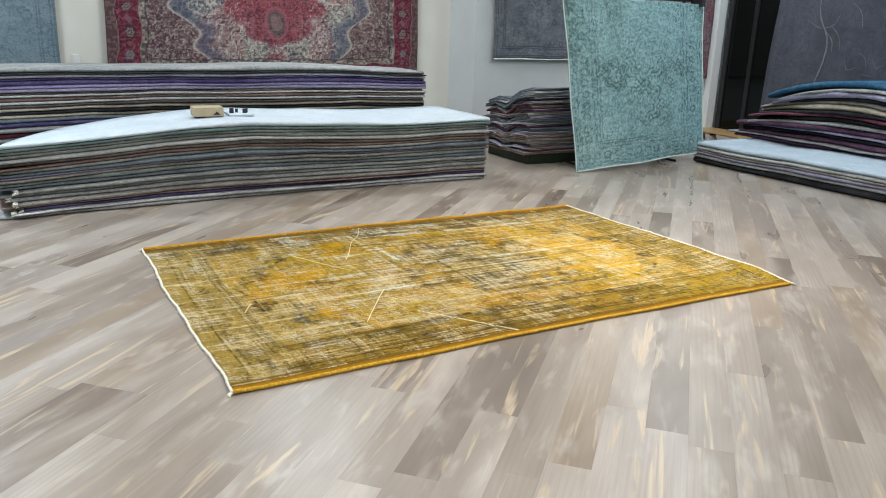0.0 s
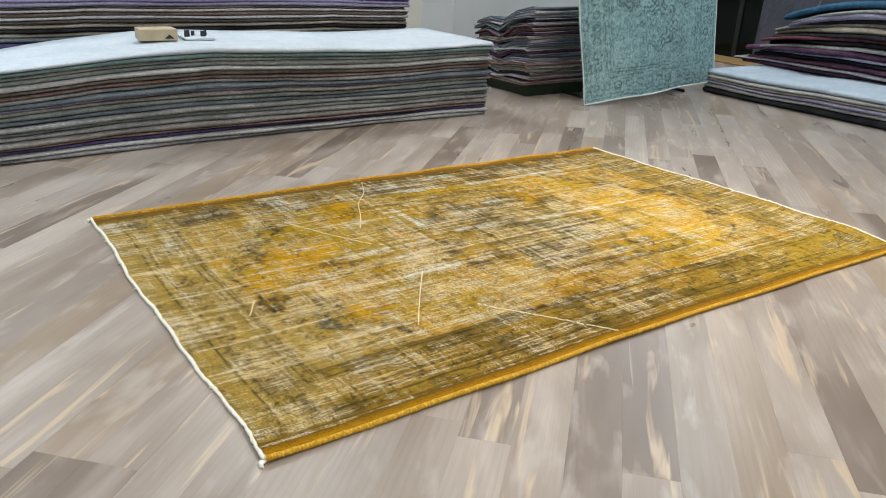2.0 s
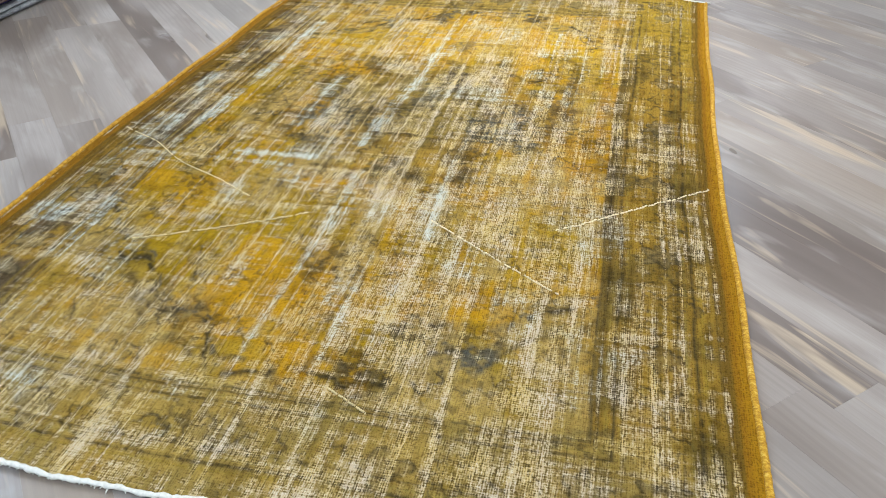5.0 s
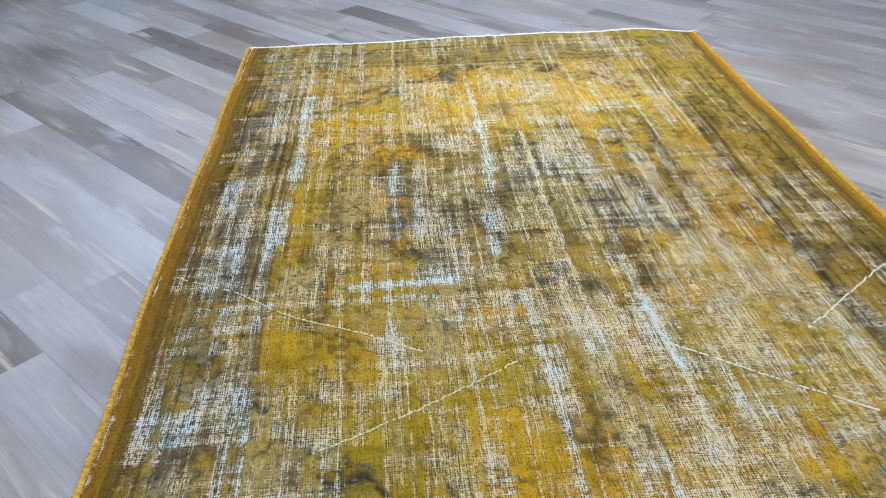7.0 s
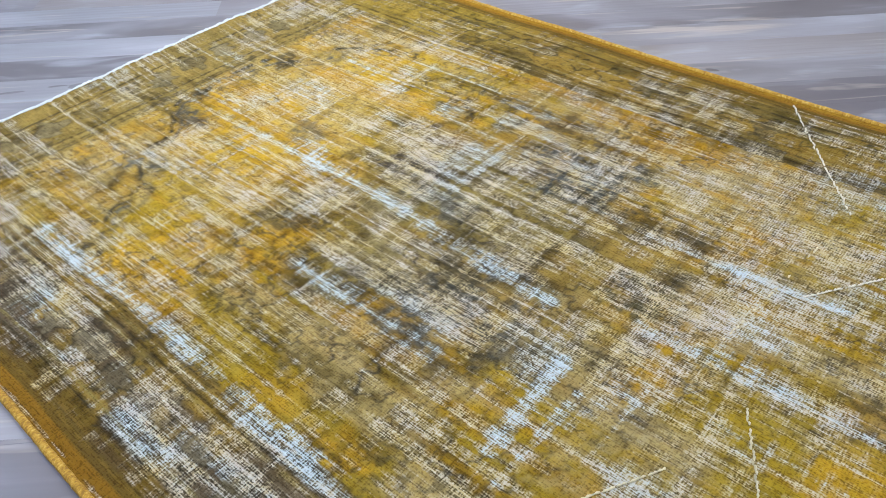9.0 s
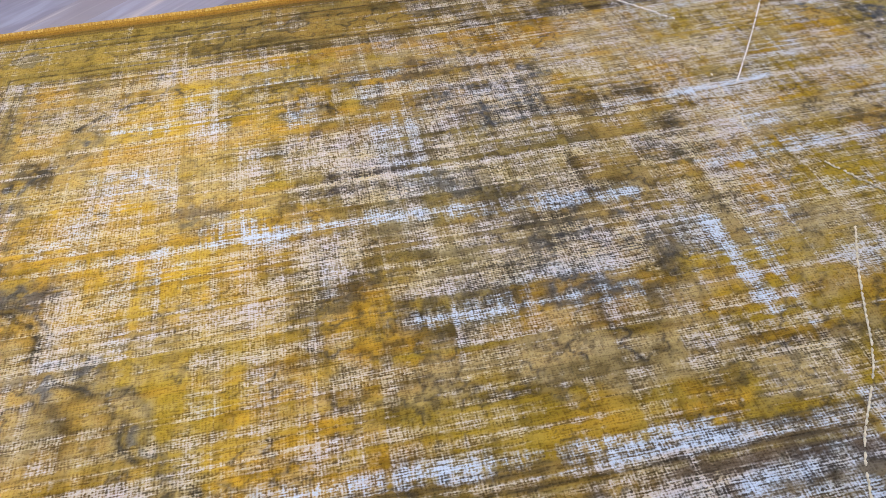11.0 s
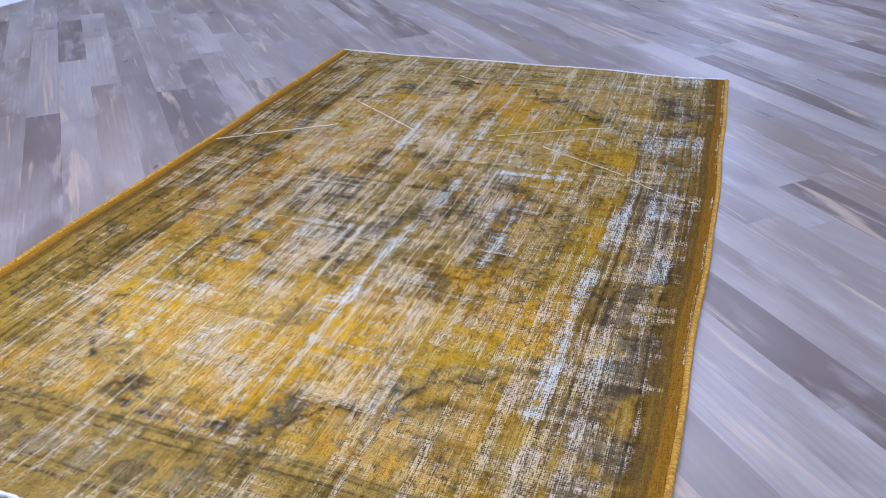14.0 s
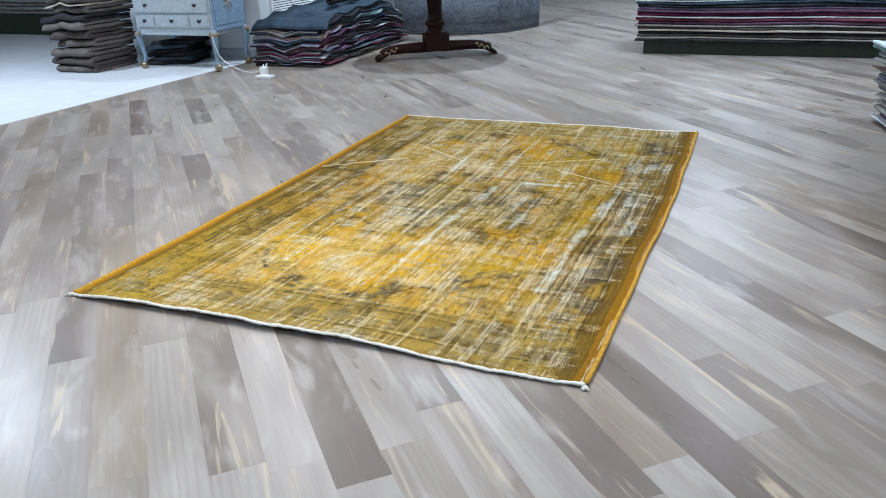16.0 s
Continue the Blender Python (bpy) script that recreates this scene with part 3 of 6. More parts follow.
# ---- hanging rugs ----
def hanging(name, corners, material, label, bulge=0.015, seed=1, thick=0.012, n=40, wave=0.012, paint=None):
    """A rug hung or laid between four corners: bottom left, bottom right, top right, top left."""
    rng = random.Random(seed)
    a, b, c, d = (Vector(p) for p in corners)
    normal = (b - a).cross(d - a).normalized()
    ph = [rng.random() * 6 for _ in range(6)]
    verts, faces = [], []
    for side in (0, 1):
        for j in range(n + 1):
            for i in range(n + 1):
                u, v = i / n, j / n
                p = (a * (1 - u) + b * u) * (1 - v) + (d * (1 - u) + c * u) * v
                w = wave * (math.sin(5 * u + ph[0]) + 0.6 * math.sin(9 * u + 3 * v + ph[1]) + 0.4 * math.sin(7 * v + ph[2])) * (1.15 - v)
                w += bulge * math.sin(math.pi * u)
                p = p + normal * (w + (thick if side == 0 else 0))
                p += (b - a).normalized() * 0.006 * math.sin(11 * v + ph[3] + 2 * u) + Vector((0, 0, 1)) * 0.005 * math.sin(13 * u + ph[4])
                verts.append(p)
    m = (n + 1) ** 2
    for j in range(n):
        for i in range(n):
            q = j * (n + 1) + i
            faces.append((q, q + 1, q + n + 2, q + n + 1))
            faces.append((m + q, m + q + n + 1, m + q + n + 2, m + q + 1))
    ring = [i for i in range(n + 1)] + [(j * (n + 1) + n) for j in range(1, n + 1)] + [n * (n + 1) + i for i in range(n - 1, -1, -1)] + [j * (n + 1) for j in range(n - 1, 0, -1)]
    for p, q in zip(ring, ring[1:] + ring[:1]):
        faces.append((p, m + p, m + q, q))
    data = bpy.data.meshes.new(name)
    data.from_pydata(verts, [], faces)
    uv = data.uv_layers.new(name="UVMap")
    flat = np.array([((q % m) % (n + 1) / n, (q % m) // (n + 1) / n) for q in range(2 * m)])
    loops = np.zeros(len(data.loops), int)
    data.loops.foreach_get("vertex_index", loops)
    uv.data.foreach_set("uv", flat[loops].ravel())
    if paint is not None:
        u, v = np.meshgrid(np.linspace(0, 1, n + 1), np.linspace(0, 1, n + 1))
        rgb = paint(u, v)
        four = np.ones((2 * m, 4), np.float32)
        four[:m, :3] = four[m:, :3] = rgb.reshape(-1, 3)
        data.attributes.new("design", "FLOAT_COLOR", "POINT").data.foreach_set("color", four.ravel())
    ob = part(name, data, material, None, label)
    return tagged(ob, "", "rug")


def faded_pattern(name, ground, dark, light, field=None, border=0.13, scale=16.0, size=(1.6, 2.4), strength=0.8, ring=0.7, fine=2.6):
    """A hung rug: a border, a field, scrolling dark marks and worn light ones."""
    n = Nodes(name, 0.95)
    uv = n.coords((size[0], size[1], 1), "UV")
    sep = n.tree.nodes.new("ShaderNodeSeparateXYZ")
    n.tree.links.new(uv, sep.inputs[0])
    dx = n.math("SUBTRACT", size[0] / 2, n.math("ABSOLUTE", n.math("SUBTRACT", sep.outputs[0], size[0] / 2)))
    dy = n.math("SUBTRACT", size[1] / 2, n.math("ABSOLUTE", n.math("SUBTRACT", sep.outputs[1], size[1] / 2)))
    edge = n.math("MINIMUM", dx, dy)
    blot = n.noise(uv, 3.2, 5, 0.6)
    col = n.mix(n.ramp(blot, ((0.35, 0.0), (0.65, 1.0))), ground, light)
    if field:
        col = n.mix(n.ramp(n.math("DIVIDE", edge, border * 4), ((0.24, 0.0), (0.26, 1.0))), col, n.mix(n.ramp(blot, ((0.4, 0.0), (0.7, 0.6))), field, light))
    scroll = n.noise(uv, scale, 3, 0.55, 2.6)
    line = n.ramp(n.math("ABSOLUTE", n.math("SUBTRACT", scroll, 0.5)), ((0.012, strength), (0.045, 0.0)))
    col = n.mix(line, col, dark)
    rings = n.math("ABSOLUTE", n.math("SUBTRACT", n.voronoi(uv, scale * 0.55), 0.32))
    col = n.mix(n.ramp(rings, ((0.03, strength * ring), (0.07, 0.0))), col, dark)
    for at in (border * 0.12, border * 0.32, border * 0.95, border * 1.12):
        band = n.math("ABSOLUTE", n.math("SUBTRACT", edge, at))
        col = n.mix(n.ramp(band, ((0.004, strength * 0.8), (0.009, 0.0))), col, dark)
    small = n.noise(uv, scale * fine, 3, 0.6, 2.0)
    col = n.mix(n.ramp(n.math("ABSOLUTE", n.math("SUBTRACT", small, 0.5)), ((0.010, strength * 0.85), (0.040, 0.0))), col, dark)
    worn = n.noise(n.coords((size[0] * 6, size[1] * 60, 1), "UV"), 1.0, 5, 0.7)
    col = n.mix(n.ramp(worn, ((0.52, 0.0), (0.72, 0.55))), col, light)
    speck = n.noise(uv, 150, 2, 0.6)
    col = n.mix(n.ramp(speck, ((0.36, strength * 0.7), (0.48, 0.0))), col, dark)
    n.base(col)
    n.bump(n.math("ADD", speck, n.math("MULTIPLY", scroll, 1.5)), 0.35, 0.004)
    return n.mat


RED_RUG = faded_pattern("faded_red_rug", (0.34, 0.075, 0.11), (0.06, 0.045, 0.08), (0.42, 0.30, 0.28), (0.28, 0.17, 0.17), 0.26, 7, (3.2, 2.0))
STEEL_RUG = faded_pattern("faded_steel_blue_rug", (0.17, 0.25, 0.31), (0.06, 0.10, 0.13), (0.27, 0.35, 0.40), scale=12, size=(2.2, 2.0), strength=0.5)
GREY_RUG = faded_pattern("faded_grey_rug", (0.145, 0.155, 0.185), (0.045, 0.05, 0.065), (0.27, 0.29, 0.32), scale=14, size=(1.9, 1.8))
DARK_RUG = faded_pattern("faded_dark_grey_rug", (0.060, 0.065, 0.085), (0.035, 0.036, 0.048), (0.095, 0.10, 0.125), scale=4, size=(2.6, 2.2), strength=0.35)

def hem(owner, points, radius, material, label):
    """A sewn binding along an edge of a hung rug."""
    pts = [tuple(p) for p in curve_points(points, 40)]
    return part("hem", tube(bmesh.new(), pts, radius, 6), material, owner, label)


def grid_noise(seed, u, v, cells_u, cells_v):
    """Smooth noise on a grid of 0..1 coordinates."""
    g = np.random.RandomState(seed).rand(int(cells_u) + 2, int(cells_v) + 2)
    a, c = u * cells_u, v * cells_v
    i, j = np.minimum(a.astype(int), int(cells_u)), np.minimum(c.astype(int), int(cells_v))
    f, h = a - i, c - j
    f, h = f * f * (3 - 2 * f), h * h * (3 - 2 * h)
    return (g[i, j] * (1 - f) + g[i + 1, j] * f) * (1 - h) + (g[i, j + 1] * (1 - f) + g[i + 1, j + 1] * f) * h


def ramp01(a, b, x):
    t = np.clip((x - a) / (b - a), 0, 1)
    return t * t * (3 - 2 * t)


def painter(u, v):
    """An empty design, and tools to lay colours, scrolls and rosettes on it."""
    col = np.zeros(u.shape + (3,))

    def lay(m, c):
        m = np.clip(m, 0, 1)[..., None]
        col[:] = col * (1 - m) + np.array(c) * m

    def scroll(seed, k, c, amount=0.85, width=0.06, where=1.0):
        f = grid_noise(seed, u, v, 3 * k, 2 * k) + 0.5 * grid_noise(seed + 1, u, v, 6 * k, 4 * k)
        lay(np.exp(-(((f - 0.75) / width) ** 2)) * amount * where, c)

    return col, lay, scroll


def rosette(lay, x, y, px, py, r, petals, outer, inner, amount=0.85):
    d, a = np.hypot(x - px, y - py), np.arctan2(y - py, x - px)
    rr = r * (1 + 0.22 * np.cos(petals * a))
    lay(ramp01(0.008, -0.006, d - rr) * amount, outer)
    lay(np.exp(-(((d - rr * 0.6) / 0.008) ** 2)) * amount, inner)
    lay(ramp01(r * 0.3, r * 0.15, d) * amount, inner)


def red_carpet(u, v):
    """A crimson border with rosettes, a field of navy, cream and beige scrolls, and a lobed red heart."""
    wide, tall = 3.23, 2.28
    x, y = u * wide, v * tall
    x = x + 0.04 * (grid_noise(1, u, v, 30, 20) - 0.5)
    y = y + 0.04 * (grid_noise(2, u, v, 30, 20) - 0.5)
    e = np.minimum(np.minimum(x, wide - x), y)
    cx = np.abs(x - wide / 2)
    col, lay, scroll = painter(u, v)
    cream, navy, rose, ink = (0.54, 0.50, 0.44), (0.070, 0.082, 0.135), (0.31, 0.12, 0.14), (0.030, 0.024, 0.038)
    lay(np.ones(u.shape), (0.27, 0.25, 0.225))
    lay(ramp01(0.5, 0.62, grid_noise(6, u, v, 12, 8)) * 0.6, navy)
    lay(ramp01(0.5, 0.62, grid_noise(8, u, v, 14, 9)) * 0.6, (0.30, 0.12, 0.13))
    scroll(7, 24, cream, 0.9, 0.09)
    scroll(17, 30, ink, 0.85, 0.08)
    scroll(47, 38, cream, 0.75, 0.06)
    edge = 1.10 - 0.62 * (1.05 - y) + 0.07 * np.sin(17 * y)
    lay(np.exp(-(((cx - edge + 0.08) / 0.10) ** 2)) * 0.75, navy)
    corner = ramp01(0.03, -0.03, edge - cx)
    lay(corner * 0.65, (0.135, 0.045, 0.058))
    lay(np.exp(-(((cx - edge) / 0.012) ** 2)) * 0.8, cream)
    scroll(27, 26, cream, 0.6, 0.07, corner)
    scroll(57, 34, ink, 0.8, 0.08, corner)
    heart = ramp01(0.05, -0.05, cx - (0.47 + 0.06 * np.sin(y * 24)) * ramp01(0.40, 0.80, y) + 0.16 * (grid_noise(34, u, v, 34, 24) - 0.5))
    lay(heart * 0.85, (0.25, 0.030, 0.050))
    lay(heart * ramp01(0.95, 0.6, y) * ramp01(0.4, 0.6, grid_noise(33, u, v, 50, 34)) * 0.6, rose)
    scroll(67, 40, rose, 0.6, 0.06, heart)
    scroll(71, 34, cream, 0.6, 0.05, heart * ramp01(0.15, 0.4, cx))
    scroll(73, 44, ink, 0.8, 0.08, heart)
    scroll(75, 26, ink, 0.7, 0.05, heart)
    ball = np.hypot(cx / 0.11, (y - 0.72) / 0.13)
    lay(ramp01(1.1, 0.7, ball) * 0.7, (0.20, 0.17, 0.15))
    scroll(97, 40, ink, 0.6, 0.06, ramp01(1.6, 0.9, ball))
    lay(np.exp(-(((ball - 0.75) / 0.14) ** 2)) * 0.5, ink)
    lay(np.exp(-(((ball - 1.1) / 0.10) ** 2)) * 0.7, rose)
    # the borders
    guard = ramp01(0.36, 0.35, e)
    lay(guard, (0.24, 0.19, 0.165))
    lay(guard * ramp01(0.5, 0.6, grid_noise(35, u, v, 150, 104)) * 0.5, cream)
    lay(guard * ramp01(0.5, 0.6, grid_noise(36, u, v, 150, 104)) * 0.7, ink)
    main = ramp01(0.305, 0.298, e)
    lay(main, (0.17, 0.028, 0.050))
    scroll(77, 34, ink, 0.85, 0.09, main)
    scroll(87, 30, rose, 0.75, 0.08, main)
    rng = np.random.RandomState(9)
    for k in range(60):
        at = 0.10 + 0.105 * (k % 30)
        for px, py in ((at, 0.19), (0.19, at), (wide - 0.19, at)) if k < 30 else ((at, 0.145 + 0.09 * (k % 2)),):
            if px < wide and py < tall:
                rosette(lay, x, y, px, py, 0.045 if k % 2 else 0.030, 6 if k % 2 else 4, ink if k % 3 else navy, (0.30, 0.26, 0.22) if k % 2 else rose)
    for at, w, c in ((0.36, 0.006, ink), (0.302, 0.005, (0.28, 0.24, 0.21)), (0.085, 0.005, (0.28, 0.22, 0.20)), (0.095, 0.005, ink)):
        lay(np.exp(-(((e - at) / w) ** 2)) * 0.85, c)
    outer = ramp01(0.08, 0.074, e)
    lay(outer, (0.10, 0.06, 0.065))
    lay(outer * ramp01(0.5, 0.6, grid_noise(39, u, v, 150, 104)) * 0.5, (0.26, 0.16, 0.15))
    return col


def teal_carpet(u, v):
    """Faded teal: a dense fine ornament in dark lines, three borders, a worn medallion."""
    wide, tall = 1.65, 1.9
    x, y = u * wide, v * tall
    x = x + 0.025 * (grid_noise(101, u, v, 22, 26) - 0.5)
    y = y + 0.025 * (grid_noise(102, u, v, 22, 26) - 0.5)
    e = np.minimum(np.minimum(x, wide - x), y)
    col, lay, scroll = painter(u, v)
    dark, deep, pale = (0.045, 0.085, 0.085), (0.12, 0.22, 0.215), (0.47, 0.68, 0.69)
    lay(np.ones(u.shape), (0.25, 0.43, 0.455))
    lay(ramp01(0.45, 0.7, grid_noise(103, u, v, 5, 6)) * 0.6, (0.29, 0.48, 0.51))
    lay(ramp01(0.55, 0.75, grid_noise(104, u, v, 6, 7)) * 0.5, deep)
    lay(ramp01(0.35, 0.0, x) * ramp01(0.9, 1.4, y) * 0.55, deep)
    lay(ramp01(0.45, 0.1, np.hypot(x - 0.25, (y - 0.25) * 0.9)) * 0.45, pale)
    some = 0.62 + 0.38 * ramp01(0.35, 0.6, grid_noise(105, u, v, 9, 10))
    scroll(107, 20, dark, 0.75, 0.044, some)
    scroll(117, 30, dark, 0.75, 0.05, some)
    scroll(127, 44, dark, 0.5, 0.06)
    scroll(137, 26, pale, 0.45, 0.05)
    for px, py, r in ((0.85, 0.72, 0.20), (0.85, 1.25, 0.24), (0.50, 1.05, 0.13), (1.20, 1.05, 0.13)):
        d, a = np.hypot(x - px, (y - py) * 0.8), np.arctan2(y - py, x - px)
        for f in (0.55, 0.8, 1.0):
            lay(np.exp(-(((d - r * f * (1 + 0.12 * np.cos(8 * a))) / 0.008) ** 2)) * 0.75 * some, dark)
    for at in (0.035, 0.075, 0.24, 0.285, 0.315):
        lay(np.exp(-(((e - at) / 0.006) ** 2)) * 0.7 * some, dark)
    for k in range(16):
        for px, py in ((0.155, 0.10 + 0.125 * k), (wide - 0.155, 0.10 + 0.125 * k), (0.10 + 0.125 * k, 0.155)):
            if px < wide:
                d = np.hypot(x - px, y - py)
                lay(np.exp(-(((d - 0.036) / 0.008) ** 2)) * 0.7 * some, dark)
    lay(ramp01(0.5, 0.75, grid_noise(141, u, v, 80, 90)) * 0.35, pale)
    lay(ramp01(0.6, 0.8, grid_noise(142, u, v, 110, 120)) * 0.2, dark)
    return col


def painted_wool(name, worn_colour):
    n = Nodes(name, 1.0)
    fine = n.noise(n.coords((110, 110, 260)), 1.0, 3, 0.65)
    worn = n.noise(n.coords((5, 5, 50)), 1.0, 4, 0.6)
    c = n.attribute("design")
    c = n.mix(n.ramp(fine, ((0.38, 0.6), (0.52, 0.0))), c, n.mix(1.0, c, (0.4, 0.4, 0.42), "MULTIPLY"))
    c = n.mix(n.ramp(fine, ((0.54, 0.0), (0.68, 0.5))), c, n.mix(1.0, c, (1.6, 1.6, 1.6), "MULTIPLY"))
    c = n.mix(n.ramp(worn, ((0.55, 0.0), (0.75, 0.25))), c, worn_colour)
    n.base(c)
    n.set(n.shader, Specular_IOR_Level=0.12)
    n.bump(fine, 0.4, 0.004)
    return n.mat


hanging("hanging_rug", ((3.85, 2.97, 0.006), (5.47, 3.02, 0.10), (5.36, 3.14, 1.50), (3.69, 3.14, 1.50)), painted_wool("knotted_teal_wool", (0.42, 0.60, 0.61)), "faded teal patterned rug hung down to the floor", seed=2, bulge=0.03, n=260, paint=teal_carpet)
HEM = plain("pale_cotton_binding", (0.62, 0.68, 0.66), 0.95, vary=0.15, scale=60)
teal = bpy.data.objects["hanging_rug"]
mesh_points = [v.co.copy() for v in teal.data.vertices]
for name, at in (("bottom", [i for i in range(0, 261, 20)]), ("left", [j * 261 for j in range(0, 261, 20)]), ("right", [j * 261 + 260 for j in range(0, 261, 20)])):
    hem(teal, [mesh_points[k] + Vector((0, 0.0, 0.004)) for k in at], 0.007 if name == "bottom" else 0.005, HEM, "pale sewn edge binding")
PAINTED = painted_wool("knotted_red_wool", (0.36, 0.28, 0.26))
hanging("wall_rug", ((0.33, 5.575, 0.46), (3.56, 5.575, 0.50), (3.56, 5.575, 2.75), (0.33, 5.575, 2.75)), PAINTED, "large faded red and cream medallion carpet on the wall", seed=3, bulge=0.0, wave=0.003, n=340, paint=red_carpet)
rack = thing("display_rack", pose(4.5, 3.22, 0), "thin black metal rack behind the hung teal rug", "rack")
part("rail", tube(bmesh.new(), [(-0.86, 0, 1.53), (0.90, 0, 1.53)], 0.012, 10), BLACK, rack)
for at in (-0.42, 0.70):
    part("post", tube(bmesh.new(), [(at, 0, 0), (at, 0, 1.53)], 0.012, 10), BLACK, rack)
    part("foot", tube(bmesh.new(), [(at, -0.12, 0.012), (at, 0.25, 0.012)], 0.012, 10), BLACK, rack)
for at in (-0.79, 0.82):
    part("clip", boxed(at - 0.022, -0.13, 1.475, at + 0.025, 0.014, 1.545, bevel=0.004), BLACK, rack, "black clip holding the rug", False)
hanging("wall_rug", ((-2.4, 5.575, 0.45), (-0.06, 5.575, 0.45), (-0.10, 5.575, 2.6), (-2.4, 5.575, 2.6)), STEEL_RUG, "faded steel-blue rug on the cream wall", seed=4, bulge=0.0, wave=0.003)
hanging("wall_rug", ((4.21, 4.985, 0.885), (6.0, 4.985, 0.885), (6.0, 4.985, 2.6), (4.17, 4.985, 2.6)), GREY_RUG, "faded silver-grey rug on the white wall", seed=5, bulge=0.0, wave=0.006)
hanging("wall_rug", ((6.35, 4.99, 0.66), (7.55, 4.99, 0.66), (7.50, 4.99, 2.6), (6.35, 4.99, 2.6)), RED_RUG, "faded red rug on the white wall by the door", seed=6, bulge=0.0, wave=0.004)
hanging("hanging_rug", ((7.58, 4.12, 0.02), (7.58, 1.7, 0.02), (7.58, 1.7, 2.5), (7.58, 3.98, 2.5)), DARK_RUG, "dark grey rug with pale vine marks before the door", seed=7, bulge=0.0, wave=0.002)
VINE = plain("pale_vine_wool", (0.17, 0.17, 0.18), 1.0, vary=0.5, scale=90)
grey_rug = bpy.data.objects["wall_rug.002"]
hem(grey_rug, [(4.21 + 1.79 * k / 6, 4.978, 0.888 + 0.004 * math.sin(2 * k)) for k in range(7)], 0.008, HEM, "pale sewn edge binding")
vine_rug = bpy.data.objects["hanging_rug.001"]
for way, wide in ((((3.66, 1.7), (3.62, 1.45), (3.50, 1.22), (3.50, 1.0), (3.56, 0.78), (3.62, 0.62)), 0.022), (((3.78, 1.42), (3.68, 1.36), (3.58, 1.33), (3.44, 1.37), (3.38, 1.48)), 0.012), (((3.56, 1.33), (3.44, 1.20), (3.42, 1.08)), 0.014), (((3.46, 1.35), (3.36, 1.24), (3.33, 1.10)), 0.012), (((3.25, 1.6), (3.14, 1.5), (3.10, 1.35)), 0.012),
                  (((3.25, 1.0), (3.20, 0.90), (3.10, 0.93)), 0.010), (((3.10, 1.08), (3.02, 1.04), (2.98, 0.93)), 0.009), (((2.93, 1.02), (2.86, 0.93), (2.78, 0.97)), 0.009), (((3.02, 0.86), (2.90, 0.84)), 0.007), (((2.7, 1.5), (2.6, 1.3), (2.68, 1.1), (2.55, 0.9)), 0.016)):
    pts = curve_points([(7.562, a - 0.17, c) for a, c in way], 26)
    bm = bmesh.new()
    rows = []
    for k, p in enumerate(pts):
        side = pts[min(k + 1, 25)] - pts[max(k - 1, 0)]
        side = np.array((0, -side[2], side[1])) / (np.linalg.norm(side) + 1e-9)
        w = wide * (0.62 if wide > 0.018 else 0.42) * (0.5 + 0.5 * math.sin(math.pi * (k + 2) / 29)) * (0.8 + 0.4 * noise.noise(Vector(p) * 14))
        rows.append([bm.verts.new(p + side * w), bm.verts.new(p + np.array((-0.003, 0, 0))), bm.verts.new(p - side * w)])
    for p, q in zip(rows, rows[1:]):
        bm.faces.new((p[0], p[1], q[1], q[0])), bm.faces.new((p[1], p[2], q[2], q[1]))
    part("vine_mark", bm, VINE, vine_rug, "pale worn vine mark")

# ---- the golden rug ----
RUG_L, RUG_W = 2.90, 1.888
STEP = 0.004
RUG_NX, RUG_NY = 726, 471
GOLD, OLIVE, DEEP, BRASS = (0.60, 0.325, 0.006), (0.40, 0.262, 0.008), (0.43, 0.210, 0.005), (0.46, 0.30, 0.026)
BEIGE, SUN, DARK, STEEL = (0.54, 0.385, 0.135), (0.64, 0.385, 0.014), (0.050, 0.040, 0.020), (0.095, 0.10, 0.09)


def soft(a, b, x):
    t = np.clip((x - a) / (b - a), 0, 1)
    return t * t * (3 - 2 * t)


def field_noise(seed, per_x, per_y, octaves=1):
    """Smooth noise over the rug, 0 to 1: so many cells to a metre each way."""
    total, weight = 0, 0
    for o in range(octaves):
        rng = np.random.RandomState(seed + 97 * o)
        gx, gy = max(2, int(RUG_L * per_x * 2**o)) + 2, max(2, int(RUG_W * per_y * 2**o)) + 2
        g = rng.rand(gx, gy)
        ax, ay = np.linspace(0, gx - 1.001, RUG_NX), np.linspace(0, gy - 1.001, RUG_NY)
        ix, iy = ax.astype(int), ay.astype(int)
        fx, fy = ax - ix, ay - iy
        fx, fy = (fx * fx * (3 - 2 * fx))[:, None], (fy * fy * (3 - 2 * fy))[None, :]
        v = (g[ix][:, iy] * (1 - fx) + g[ix + 1][:, iy] * fx) * (1 - fy) + (g[ix][:, iy + 1] * (1 - fx) + g[ix + 1][:, iy + 1] * fx) * fy
        total = total + v / 1.7**o
        weight += 1 / 1.7**o
    return total / weight


